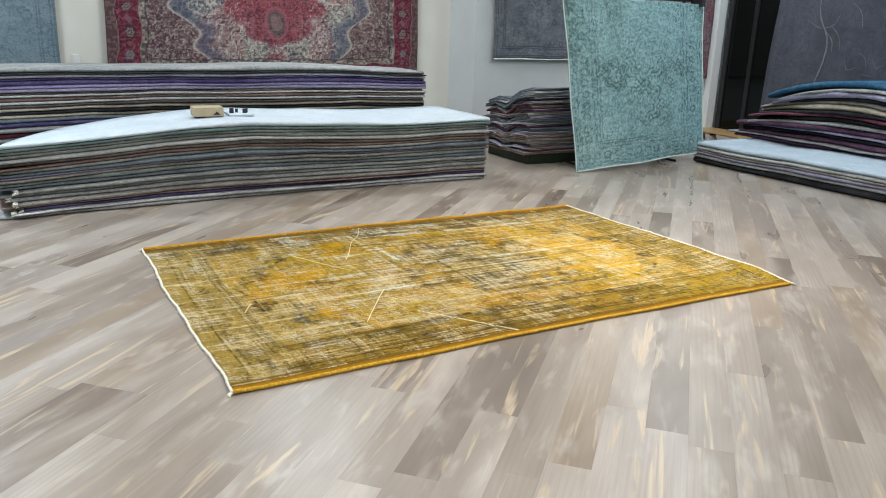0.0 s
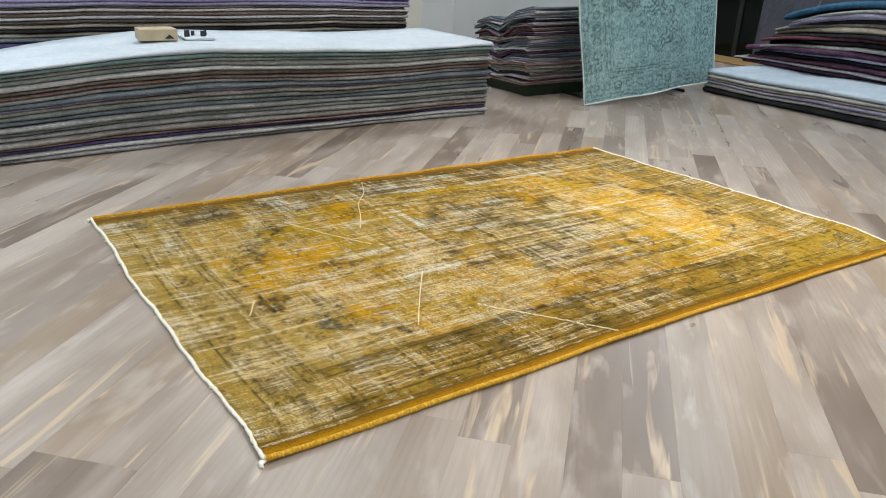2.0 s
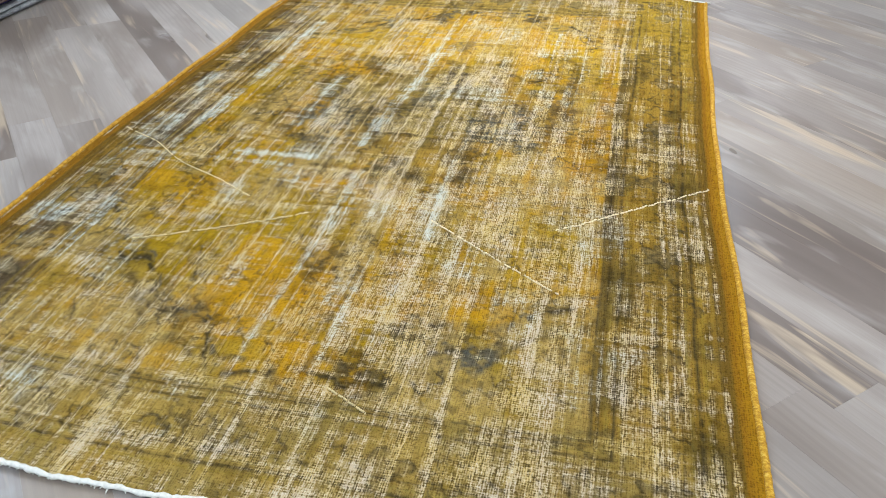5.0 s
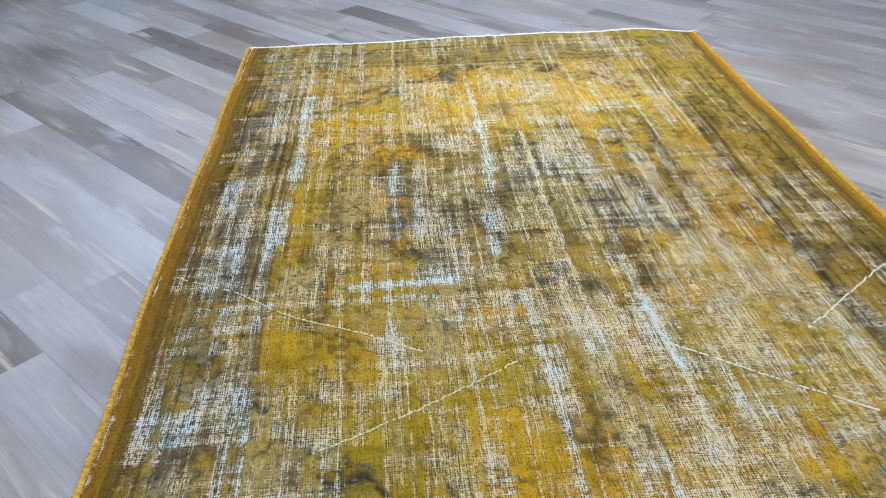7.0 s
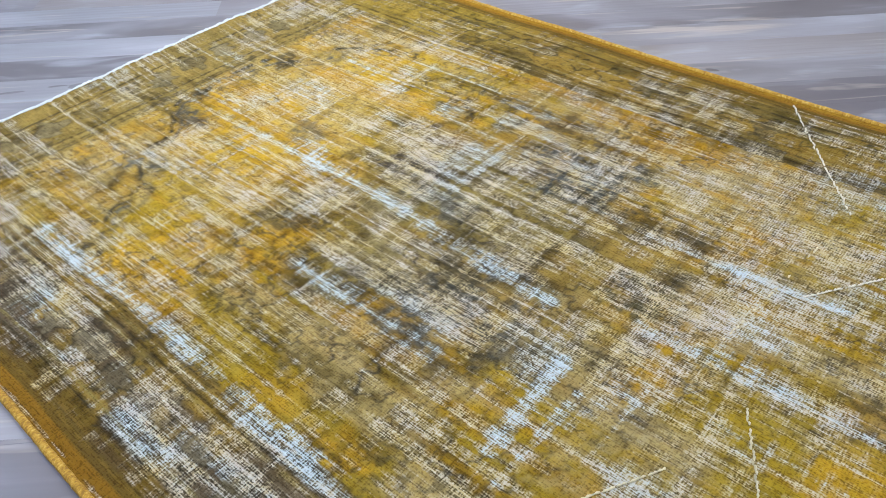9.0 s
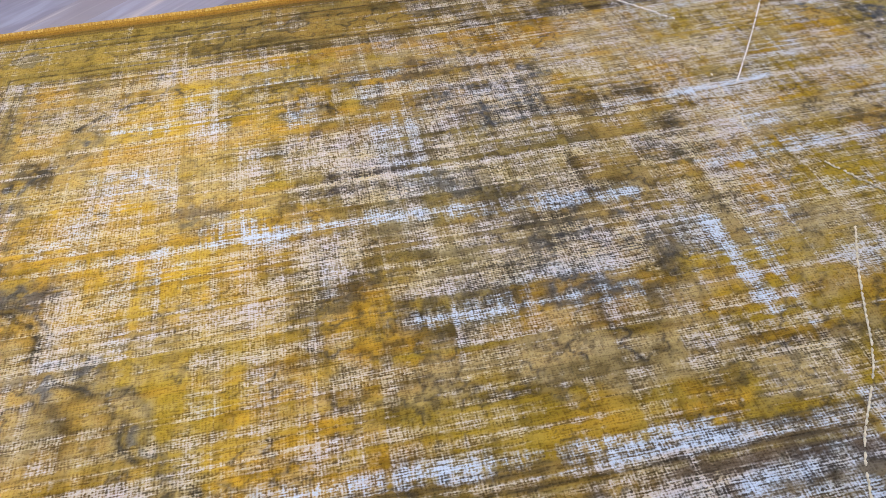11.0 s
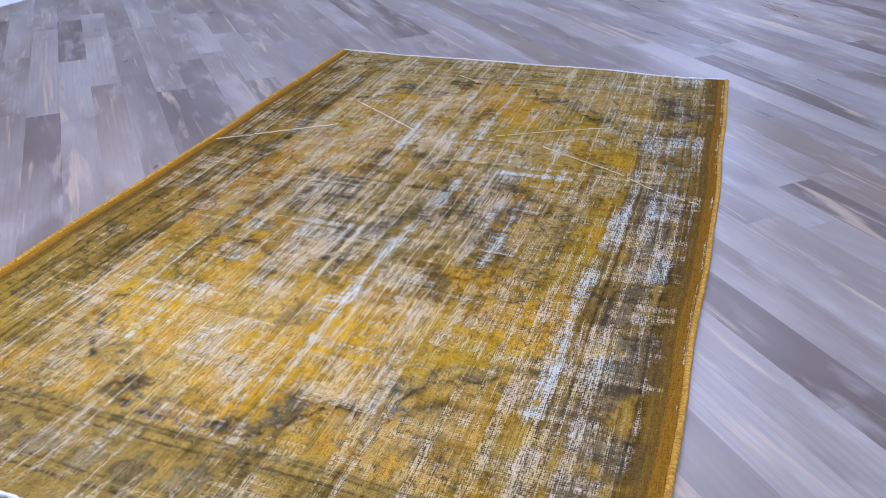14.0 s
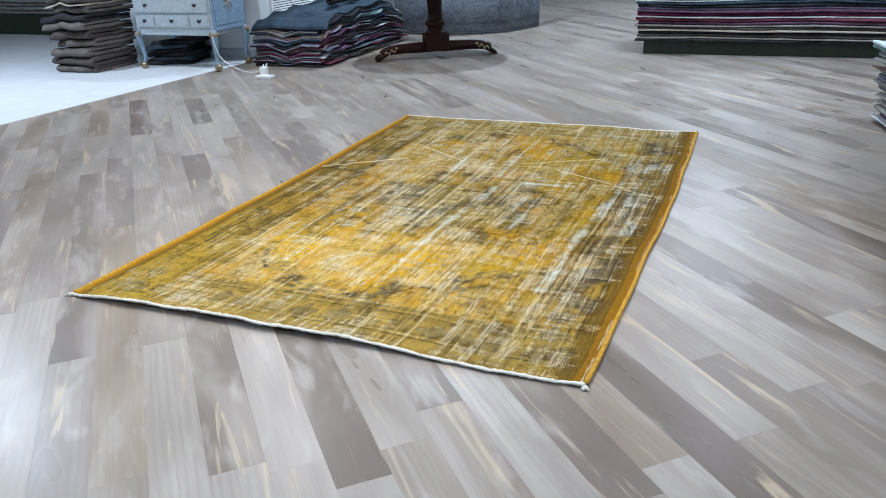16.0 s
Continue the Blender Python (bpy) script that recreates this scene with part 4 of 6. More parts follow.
def paint_rug():
    """The faded design: colours, and how far each place is worn to the threads."""
    x, y = np.meshgrid(np.linspace(0, RUG_L, RUG_NX), np.linspace(0, RUG_W, RUG_NY), indexing="ij")
    wx, wy = (field_noise(5, 12, 12, 4) - 0.5) * 0.055, (field_noise(6, 12, 12, 4) - 0.5) * 0.045
    X, Y = x + wx, y + wy
    col = np.zeros((RUG_NX, RUG_NY, 3))
    col[:] = GOLD
    speck = field_noise(8, 60, 60, 2)

    def lay(mask, c):
        m = np.clip(mask, 0, 1)[..., None]
        col[:] = col * (1 - m) + np.array(c) * m

    def spot(cx, cy, sx, sy, amount, c, rough=0.9):
        d = np.hypot((X - cx) / sx, (Y - cy) / sy)
        lay(soft(1.2, 0.5, d + (field_noise(int(cx * 1000 + cy * 77), 24, 24, 3) - 0.5) * rough * 1.7) * amount * (0.4 + 0.6 * soft(0.36, 0.54, speck)), c)

    # broad fields of dye, streaked along the length
    big, mid, long = field_noise(11, 3.2, 4.5, 3), field_noise(12, 8, 12, 3), field_noise(14, 1.6, 26, 2)
    lay(soft(0.40, 0.60, big) * 0.8, OLIVE)
    lay(soft(0.52, 0.66, long) * 0.5, DEEP)
    lay(soft(0.54, 0.68, mid) * 0.6, BRASS)
    lay(soft(0.54, 0.68, field_noise(13, 4, 9, 3)) * 0.65, BEIGE)
    lay(soft(0.22, 0.05, np.abs(Y - 1.45)) * soft(0.35, 0.1, np.abs(X - 0.78)) * 0.6, OLIVE)
    # the bright yellow field: its own dye, with the lamplight on it painted in
    sun = soft(1.85, 2.30, X + 0.35 * (field_noise(16, 5, 7, 3) - 0.5)) * (1 - soft(2.38, 2.72, X + 0.25 * np.abs(Y - 0.9))) * soft(0.22, 0.50, Y) * (1 - soft(1.15, 1.60, Y))
    lay(sun * 0.7 * (0.4 + 0.6 * soft(0.35, 0.6, field_noise(17, 5, 8, 3))), SUN)
    lay(sun * soft(0.52, 0.66, long) * 0.6, (0.50, 0.27, 0.010))
    # worn beige fields
    for cx, cy, sx, sy, amount in ((1.18, 0.46, 0.20, 0.20, 0.8), (0.41, 1.30, 0.14, 0.14, 0.75), (1.02, 1.30, 0.14, 0.14, 0.5), (0.55, 0.40, 0.16, 0.12, 0.6), (2.45, 1.35, 0.22, 0.16, 0.6), (2.50, 0.55, 0.16, 0.16, 0.6), (0.95, 0.60, 0.14, 0.10, 0.45), (1.75, 0.42, 0.3, 0.08, 0.5)):
        spot(cx, cy, sx, sy, amount, BEIGE, 1.2)
    # the arches at both ends
    for end in (0, 1):
        a = X if end == 0 else RUG_L - X
        arch = (0.27 if end == 0 else 0.25) + 0.44 * (np.abs(Y - 0.90) / 0.62) ** 1.35 + 0.028 * np.sin(np.abs(Y - 0.90) * 30)
        inside = soft(0.03, -0.04, a - arch)
        lay(inside * 0.35, (0.48, 0.335, 0.075) if end == 0 else (0.42, 0.29, 0.08))
        lay(inside * soft(0.5, 0.62, field_noise(19 + end, 9, 12, 3)) * 0.5, BEIGE if end == 0 else GOLD)
        broken = soft(0.42, 0.56, field_noise(21 + end, 30, 30, 2))
        lay(np.exp(-(((a - arch) / 0.015) ** 2)) * (0.15 + 0.8 * broken), DARK)
        lay(np.exp(-(((a - arch - 0.026) / 0.010) ** 2)) * soft(0.5, 0.6, field_noise(23 + end, 30, 30, 2)) * 0.8, STEEL)
        lay(np.exp(-(((a - arch - 0.05) / 0.012) ** 2)) * soft(0.45, 0.6, field_noise(25 + end, 22, 22, 2)) * 0.6, (0.15, 0.12, 0.06))
        lay(np.exp(-(((a - arch + 0.07) / 0.016) ** 2)) * soft(0.45, 0.6, field_noise(28 + end, 22, 22, 2)) * 0.6, DARK)
    # the medallion
    mx, my = X - 1.58, Y - 0.93
    ang = np.arctan2(my, mx)
    rad = np.hypot(mx / 0.48, my / 0.42) * (1 + 0.10 * np.cos(8 * ang))
    lay(soft(1.08, 0.6, rad) * 0.5, (0.24, 0.195, 0.07))
    lay(np.exp(-(((rad - 0.92) / 0.09) ** 2)) * soft(0.42, 0.6, field_noise(31, 20, 20, 2)) * 0.7, DARK)
    lay(np.exp(-(((rad - 0.40) / 0.10) ** 2)) * soft(0.42, 0.6, field_noise(32, 16, 16, 2)) * 0.7, DARK)
    medallion_marks = ((1.50, 0.65, 0.16, 0.12, 0.9, STEEL), (1.48, 1.20, 0.17, 0.12, 0.9, (0.105, 0.10, 0.075)), (1.84, 0.89, 0.10, 0.055, 0.95, (0.085, 0.062, 0.038)), (1.70, 0.94, 0.14, 0.06, 0.7, STEEL))
    medallion_flecks = ((1.17, 0.93, 0.10, 0.09, 0.9, (0.10, 0.08, 0.028)), (1.62, 0.48, 0.26, 0.05, 0.7, (0.15, 0.105, 0.045)), (1.95, 0.60, 0.07, 0.05, 0.8, DARK), (1.55, 1.01, 0.10, 0.07, 0.6, DARK))
    corner_marks = ((1.30, 0.75, 0.10, 0.06, 0.6, DARK), (1.70, 1.27, 0.12, 0.06, 0.7, DARK), (1.94, 1.21, 0.10, 0.05, 0.7, DARK), (2.18, 0.93, 0.07, 0.06, 0.6, STEEL), (1.96, 1.09, 0.06, 0.04, 0.6, DARK))
    leaf_marks = ((0.70, 0.97, 0.09, 0.06, 0.7, DARK), (0.50, 0.68, 0.06, 0.07, 0.8, DARK), (0.45, 0.53, 0.06, 0.05, 0.85, STEEL), (0.33, 0.76, 0.08, 0.06, 0.75, DARK), (0.44, 1.19, 0.06, 0.08, 0.5, DARK), (0.52, 1.31, 0.07, 0.05, 0.45, DARK))
    far_marks = ((2.42, 1.28, 0.09, 0.06, 0.8, STEEL), (2.50, 1.08, 0.10, 0.05, 0.8, STEEL), (2.62, 0.99, 0.06, 0.06, 0.7, DARK), (2.56, 0.70, 0.05, 0.05, 0.75, DARK), (1.12, 1.50, 0.12, 0.03, 0.6, DARK))
    gold_patches = ((1.38, 1.57, 0.07, 0.05, 0.9, GOLD), (1.35, 0.40, 0.22, 0.05, 0.7, (0.48, 0.24, 0.02)), (1.75, 0.34, 0.30, 0.035, 0.8, (0.50, 0.26, 0.015)), (0.90, 1.42, 0.16, 0.07, 0.7, GOLD), (0.66, 1.15, 0.12, 0.06, 0.7, GOLD), (0.62, 0.60, 0.10, 0.05, 0.6, GOLD))
    for cx, cy, sx, sy, amount, c in medallion_marks + medallion_flecks + corner_marks + leaf_marks + far_marks + gold_patches:
        spot(cx, cy, sx, sy, amount, c)
    # flowers: broken rings with a dark outline and a pale heart
    rng = np.random.RandomState(44)
    flowers = [(rng.uniform(0.3, 2.65), rng.uniform(0.32, 1.58), rng.uniform(0.016, 0.040), rng.uniform(0.3, 0.85)) for _ in range(330)]
    flowers += [(1.50, 1.423, 0.048, 1.0), (1.94, 0.60, 0.05, 1.0), (2.29, 0.40, 0.045, 0.9), (0.365, 0.628, 0.035, 1.0), (0.67, 1.55, 0.05, 0.8), (2.49, 1.26, 0.05, 0.9)]
    for cx, cy, r, amount in flowers:
        s = (slice(max(int((cx - 0.09) / STEP), 0), int((cx + 0.09) / STEP)), slice(max(int((cy - 0.09) / STEP), 0), int((cy + 0.09) / STEP)))
        d = np.hypot(X[s] - cx, (Y[s] - cy) * 1.2)
        a = np.arctan2(Y[s] - cy, X[s] - cx)
        ring = np.exp(-(((d - r * (1 + 0.25 * np.cos(5 * a + cx * 9))) / 0.0048) ** 2)) * soft(-0.6, 0.3, np.cos(a * rng.randint(1, 3) + rng.uniform(0, 6))) * amount
        heart = soft(r * 0.8, r * 0.4, d) * amount * 0.45
        col[s] = col[s] * (1 - heart[..., None]) + np.array(BEIGE) * heart[..., None]
        col[s] = col[s] * (1 - ring[..., None]) + np.array((0.085, 0.065, 0.032)) * ring[..., None]
    # curling outlines of leaves and stems, left in patches
    for seed, per, wide, amount in ((81, 38, 0.05, 0.55), (84, 55, 0.06, 0.5)):
        f = field_noise(seed, per, per, 2)
        left = soft(0.52, 0.66, field_noise(seed + 1, 6, 6, 3)) * soft(0.40, 0.62, field_noise(seed + 2, 70, 70, 2))
        lay(np.exp(-(((f - 0.5) / wide) ** 2)) * left * amount * (1 - 0.8 * sun), (0.075, 0.057, 0.028))
        lay(np.exp(-(((f - 0.5 - wide * 3) / wide) ** 2)) * left * amount * 0.5, (0.46, 0.36, 0.18))
    # the borders: one broad band each way, paler at one end
    low, high, ex = y, RUG_W - y, np.minimum(x, RUG_L - x)
    wob = (field_noise(51, 5, 5, 2) - 0.5) * 0.010
    e = np.minimum(np.minimum(low * 0.90, high), ex + 0.015) + wob
    band = soft(0.278, 0.268, e)
    lay(band * 0.85, (0.36, 0.215, 0.026))
    lay(band * soft(0.48, 0.64, field_noise(52, 7, 11, 3)) * 0.65, (0.155, 0.11, 0.025))
    lay(band * soft(0.3, 0.2, high) * soft(0.45, 0.60, field_noise(53, 8, 10, 3)) * 0.85, (0.11, 0.080, 0.050))
    endband = soft(0.285, 0.272, ex + wob) * soft(0.05, 0.09, np.minimum(low, high))
    lay(endband * soft(1.4, 0.2, x) * (0.3 + 0.4 * mid), (0.48, 0.345, 0.09))
    lay(endband * soft(1.5, 2.6, x) * 0.75, (0.40, 0.27, 0.055))
    lay(band * soft(1.9, 2.35, x) * soft(0.42, 0.25, low) * 0.85, (0.42, 0.27, 0.022))
    # flowers of the main border
    for k in range(37):
        for side in (0, 1):
            if k < 23:
                cx, cy = 0.16 + k * 0.118, 0.170 if side == 0 else RUG_W - 0.165
            else:
                cx, cy = 0.135 if side == 0 else RUG_L - 0.135, 0.18 + (k - 23) * 0.118
            s = (slice(max(int((cx - 0.07) / STEP), 0), int((cx + 0.07) / STEP)), slice(max(int((cy - 0.07) / STEP), 0), int((cy + 0.07) / STEP)))
            d = np.hypot(X[s] - cx, Y[s] - cy)
            a = np.arctan2(Y[s] - cy, X[s] - cx)
            petal = 0.038 * (1 + 0.25 * np.cos((4 if k % 2 else 6) * a))
            m = (soft(0.006, -0.004, d - petal) * rng.uniform(0.3, 0.8))[..., None]
            gold = (0.36, 0.235, 0.035) if side == 0 else (0.30, 0.235, 0.12)
            col[s] = col[s] * (1 - m) + np.array(gold if (k + side) % 3 else (0.20, 0.155, 0.07)) * m
            m = (np.exp(-(((d - petal) / 0.0055) ** 2)) * (0.8 if cx < 2.1 else 0.45) * soft(0.35, 0.5, speck[s]))[..., None]
            col[s] = col[s] * (1 - m) + np.array((0.060, 0.046, 0.02)) * m
    for at, wide, c, amount in ((0.092, 0.004, (0.055, 0.042, 0.018), 0.9), (0.078, 0.004, (0.36, 0.25, 0.03), 0.7), (0.108, 0.003, (0.36, 0.27, 0.06), 0.7), (0.122, 0.003, (0.06, 0.045, 0.02), 0.6), (0.224, 0.004, (0.33, 0.23, 0.04), 0.8), (0.236, 0.004, (0.055, 0.042, 0.018), 0.85), (0.250, 0.004, (0.34, 0.25, 0.05), 0.6), (0.262, 0.004, (0.06, 0.045, 0.018), 0.7), (0.274, 0.004, (0.09, 0.07, 0.03), 0.8)):
        lay(np.exp(-(((e - at) / wide) ** 2)) * amount * (0.35 + 0.65 * soft(0.3, 0.5, speck)), c)
    lay(soft(0.225, 0.262, e) * soft(0.285, 0.270, e) * soft(0.5, 0.3, low) * soft(0.5, 0.9, x) * soft(2.2, 1.9, x) * 0.7, (0.115, 0.078, 0.020))
    side = np.minimum(low, high) + wob * 0.5
    lay(soft(0.095, 0.080, side) * soft(0.5, 0.2, high) * 0.6, (0.17, 0.09, 0.008))
    lay(soft(0.060, 0.050, side) * 0.85, (0.17, 0.095, 0.010))
    lay(soft(0.036, 0.030, side) * 0.9, (0.33, 0.155, 0.006))
    lay(np.exp(-(((side - 0.056) / 0.004) ** 2)) * 0.7, (0.12, 0.075, 0.015))
    lay(np.exp(-(((side - 0.041) / 0.0035) ** 2)) * 0.65, (0.15, 0.085, 0.012))
    lay(np.exp(-(((side - 0.049) / 0.003) ** 2)) * soft(0.4, 0.55, speck) * 0.25, (0.40, 0.25, 0.03))
    lay(soft(0.034, 0.024, side) * 0.7 * soft(0.5, 0.2, high), (0.26, 0.125, 0.006))
    lay(soft(0.026, 0.016, side) * 0.8 * soft(0.5, 0.2, low), (0.42, 0.21, 0.006))
    # darker yarn, dyed unevenly: streaks along and across, and patches
    inner = soft(0.055, 0.075, np.minimum(low, high))
    deep = 0.5 * soft(0.48, 0.28, field_noise(181, 2.0, 62, 2)) + 0.42 * soft(0.48, 0.28, field_noise(182, 58, 2.6, 2)) + 0.55 * soft(0.50, 0.34, field_noise(183, 10, 16, 3)) + 0.5 * soft(0.46, 0.34, field_noise(184, 26, 34, 3))
    deep = (np.clip(deep, 0, 1.5) / 1.75 * inner * (1 - 0.45 * sun) * (1 - 0.5 * soft(2.45, 2.65, X) * soft(1.1, 0.7, Y)) * (1 - 0.38 * soft(1.45, 1.05, X) * soft(0.28, 0.36, low)))[..., None]
    col[:] = col * (1 - deep) + col * np.array((0.30, 0.29, 0.22)) * deep
    # dimmer middle, brighter far end: dye and lamplight both put into the colour
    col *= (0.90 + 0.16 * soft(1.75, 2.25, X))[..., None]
    # dark flecks left of the drawing, sharp and small, in clusters
    flecks = soft(0.60, 0.68, field_noise(191, 75, 75)) * soft(0.56, 0.68, field_noise(192, 8, 9, 3)) * inner * (1 - 0.6 * sun)
    lay(flecks * 0.5, (0.06, 0.048, 0.022))
    outline = np.exp(-(((field_noise(193, 16, 16, 3) - 0.5) / 0.014) ** 2)) * soft(0.53, 0.62, field_noise(194, 7, 7, 2)) * soft(0.42, 0.52, field_noise(195, 45, 45)) * inner
    lay(outline * 0.7 * (1 - 0.7 * sun), (0.045, 0.036, 0.02))
    # wear: streaks along and across, and patches
    along = field_noise(61, 1.7, 80, 2) * 0.6 + field_noise(62, 2.6, 28, 2) * 0.4
    across = field_noise(63, 65, 3.2, 2) * 0.6 + field_noise(64, 24, 5, 2) * 0.4
    wear = 1.15 * along + 1.0 * across + 1.15 * field_noise(65, 6, 9, 3) + 0.7 * field_noise(66, 15, 22, 3)
    wear = (wear - wear.mean()) / wear.std() - 0.2
    wear += 0.5 * soft(0.35, 0.1, np.abs(Y - 0.95)) * soft(0.5, 1.0, x) * soft(2.3, 1.9, x) + 0.4 * sun
    wear += 0.3 * soft(1.4, 1.1, x) * soft(0.30, 0.40, low) * soft(1.1, 0.8, y)
    wear += 0.35 * soft(0.16, 0.03, np.abs(Y - 1.68)) * soft(0.6, 1.0, x) + 0.45 * soft(0.35, 0.15, x)
    wear -= 0.5 * band * soft(0.35, 0.25, low) * soft(0.9, 1.2, x) * soft(2.5, 2.0, x)
    # single bare threads, long and thin, both ways
    for seed, px, py, amount in ((161, 1.2, 150, 1.5), (162, 2.4, 110, 1.2), (163, 150, 2.6, 0.7), (164, 110, 5.0, 0.7)):
        wear += amount * soft(0.66, 0.84, field_noise(seed, px, py)) - 0.5 * amount * soft(0.34, 0.16, field_noise(seed, px, py))
    wear -= 2.6 * soft(0.046, 0.034, np.minimum(low, high)) + 0.9 * soft(0.075, 0.060, np.minimum(low, high))
    wear += 4.6 * np.exp(-(((high - 0.010 - wob * 0.4) / 0.007) ** 2)) * soft(0.3, 0.55, field_noise(67, 9, 40, 2))
    wear -= 1.5 * soft(0.05, 0.02, low)
    bleach = np.zeros_like(wear)
    ragged = 0.25 + 0.95 * soft(0.34, 0.62, 0.45 * field_noise(173, 6, 150, 2) + 0.35 * field_noise(174, 150, 10, 2) + 0.2 * field_noise(175, 30, 30, 2))
    long_streaks = ((1.21, 1.18, 1.19, 1.42, 0.015, 5.5), (1.15, 1.22, 1.14, 1.46, 0.01, 2.4), (1.32, 1.055, 2.08, 1.0, 0.022, 3.0), (2.05, 0.995, 2.13, 0.99, 0.04, 4.0), (2.1, 1.0, 2.55, 1.0, 0.012, 1.5), (1.38, 1.31, 1.8, 1.30, 0.022, 2.4), (2.14, 0.6, 2.4, 0.57, 0.03, 2.0), (0.6, 1.635, 1.5, 1.62, 0.022, 1.9), (1.4, 1.615, 2.35, 1.585, 0.022, 2.4), (1.75, 0.66, 1.95, 0.645, 0.03, 1.5), (1.62, 0.7, 1.8, 0.7, 0.02, 1.3))
    cross_streaks = ((1.3, 1.72, 1.62, 1.715, 0.02, 1.6), (0.62, 1.74, 0.8, 1.735, 0.02, 1.6), (1.95, 1.765, 2.15, 1.76, 0.02, 1.5), (0.55, 1.15, 0.95, 1.14, 0.012, 1.2), (1.05, 1.755, 1.2, 1.757, 0.03, 1.9), (1.5, 1.757, 1.72, 1.755, 0.03, 1.6), (0.8, 1.81, 0.9, 1.81, 0.02, 1.2), (0.18, 1.3, 0.21, 1.75, 0.01, 0.9), (2.0, 0.75, 2.6, 0.74, 0.012, 1.3), (2.0, 0.86, 2.5, 0.86, 0.01, 1.2), (0.35, 1.02, 1.15, 1.0, 0.016, 1.5))
    short_streaks = ((0.35, 0.86, 0.85, 0.86, 0.014, 1.4), (0.4, 0.77, 0.75, 0.77, 0.012, 1.4), (0.85, 0.74, 1.6, 0.76, 0.013, 1.3), (0.95, 0.88, 1.05, 1.15, 0.05, 1.1), (1.95, 0.59, 1.97, 0.61, 0.035, 2.2), (1.5, 1.42, 1.51, 1.43, 0.03, 1.8), (1.53, 0.62, 1.42, 0.68, 0.03, 1.7), (2.42, 1.3, 2.44, 1.28, 0.04, 1.5), (0.45, 0.5, 0.47, 0.52, 0.035, 1.6), (1.95, 1.13, 1.97, 1.3, 0.02, 1.5), (1.72, 1.2, 1.74, 1.4, 0.014, 1.4))
    for x0, y0, x1, y1, wide, amount in long_streaks + cross_streaks + short_streaks:
        amount *= 1.0 if amount > 1.9 or math.hypot(x1 - x0, y1 - y0) > 0.35 else 0.6
        t = np.clip(((x - x0) * (x1 - x0) + (y - y0) * (y1 - y0)) / ((x1 - x0) ** 2 + (y1 - y0) ** 2), 0, 1)
        d = np.hypot(x - x0 - t * (x1 - x0), y - y0 - t * (y1 - y0)) + (field_noise(71, 14, 14, 2) - 0.5) * wide
        wear += amount * 0.75 * soft(wide * 1.6, 0, d) * (ragged if amount < 5 else 0.45 + 0.3 * ragged)
        bleach += amount * 0.36 * soft(wide * 2.0, wide * 0.3, d) * ragged
    bleach += 0.5 * soft(0.58, 0.80, field_noise(171, 5, 6, 2)) + 0.5 * soft(0.26, 0.2, high) * soft(0.07, 0.10, high) * soft(0.5, 0.7, field_noise(172, 4, 12, 2))
    return col * np.array((0.945, 0.96, 0.95)), wear, np.clip(bleach, 0, 1)


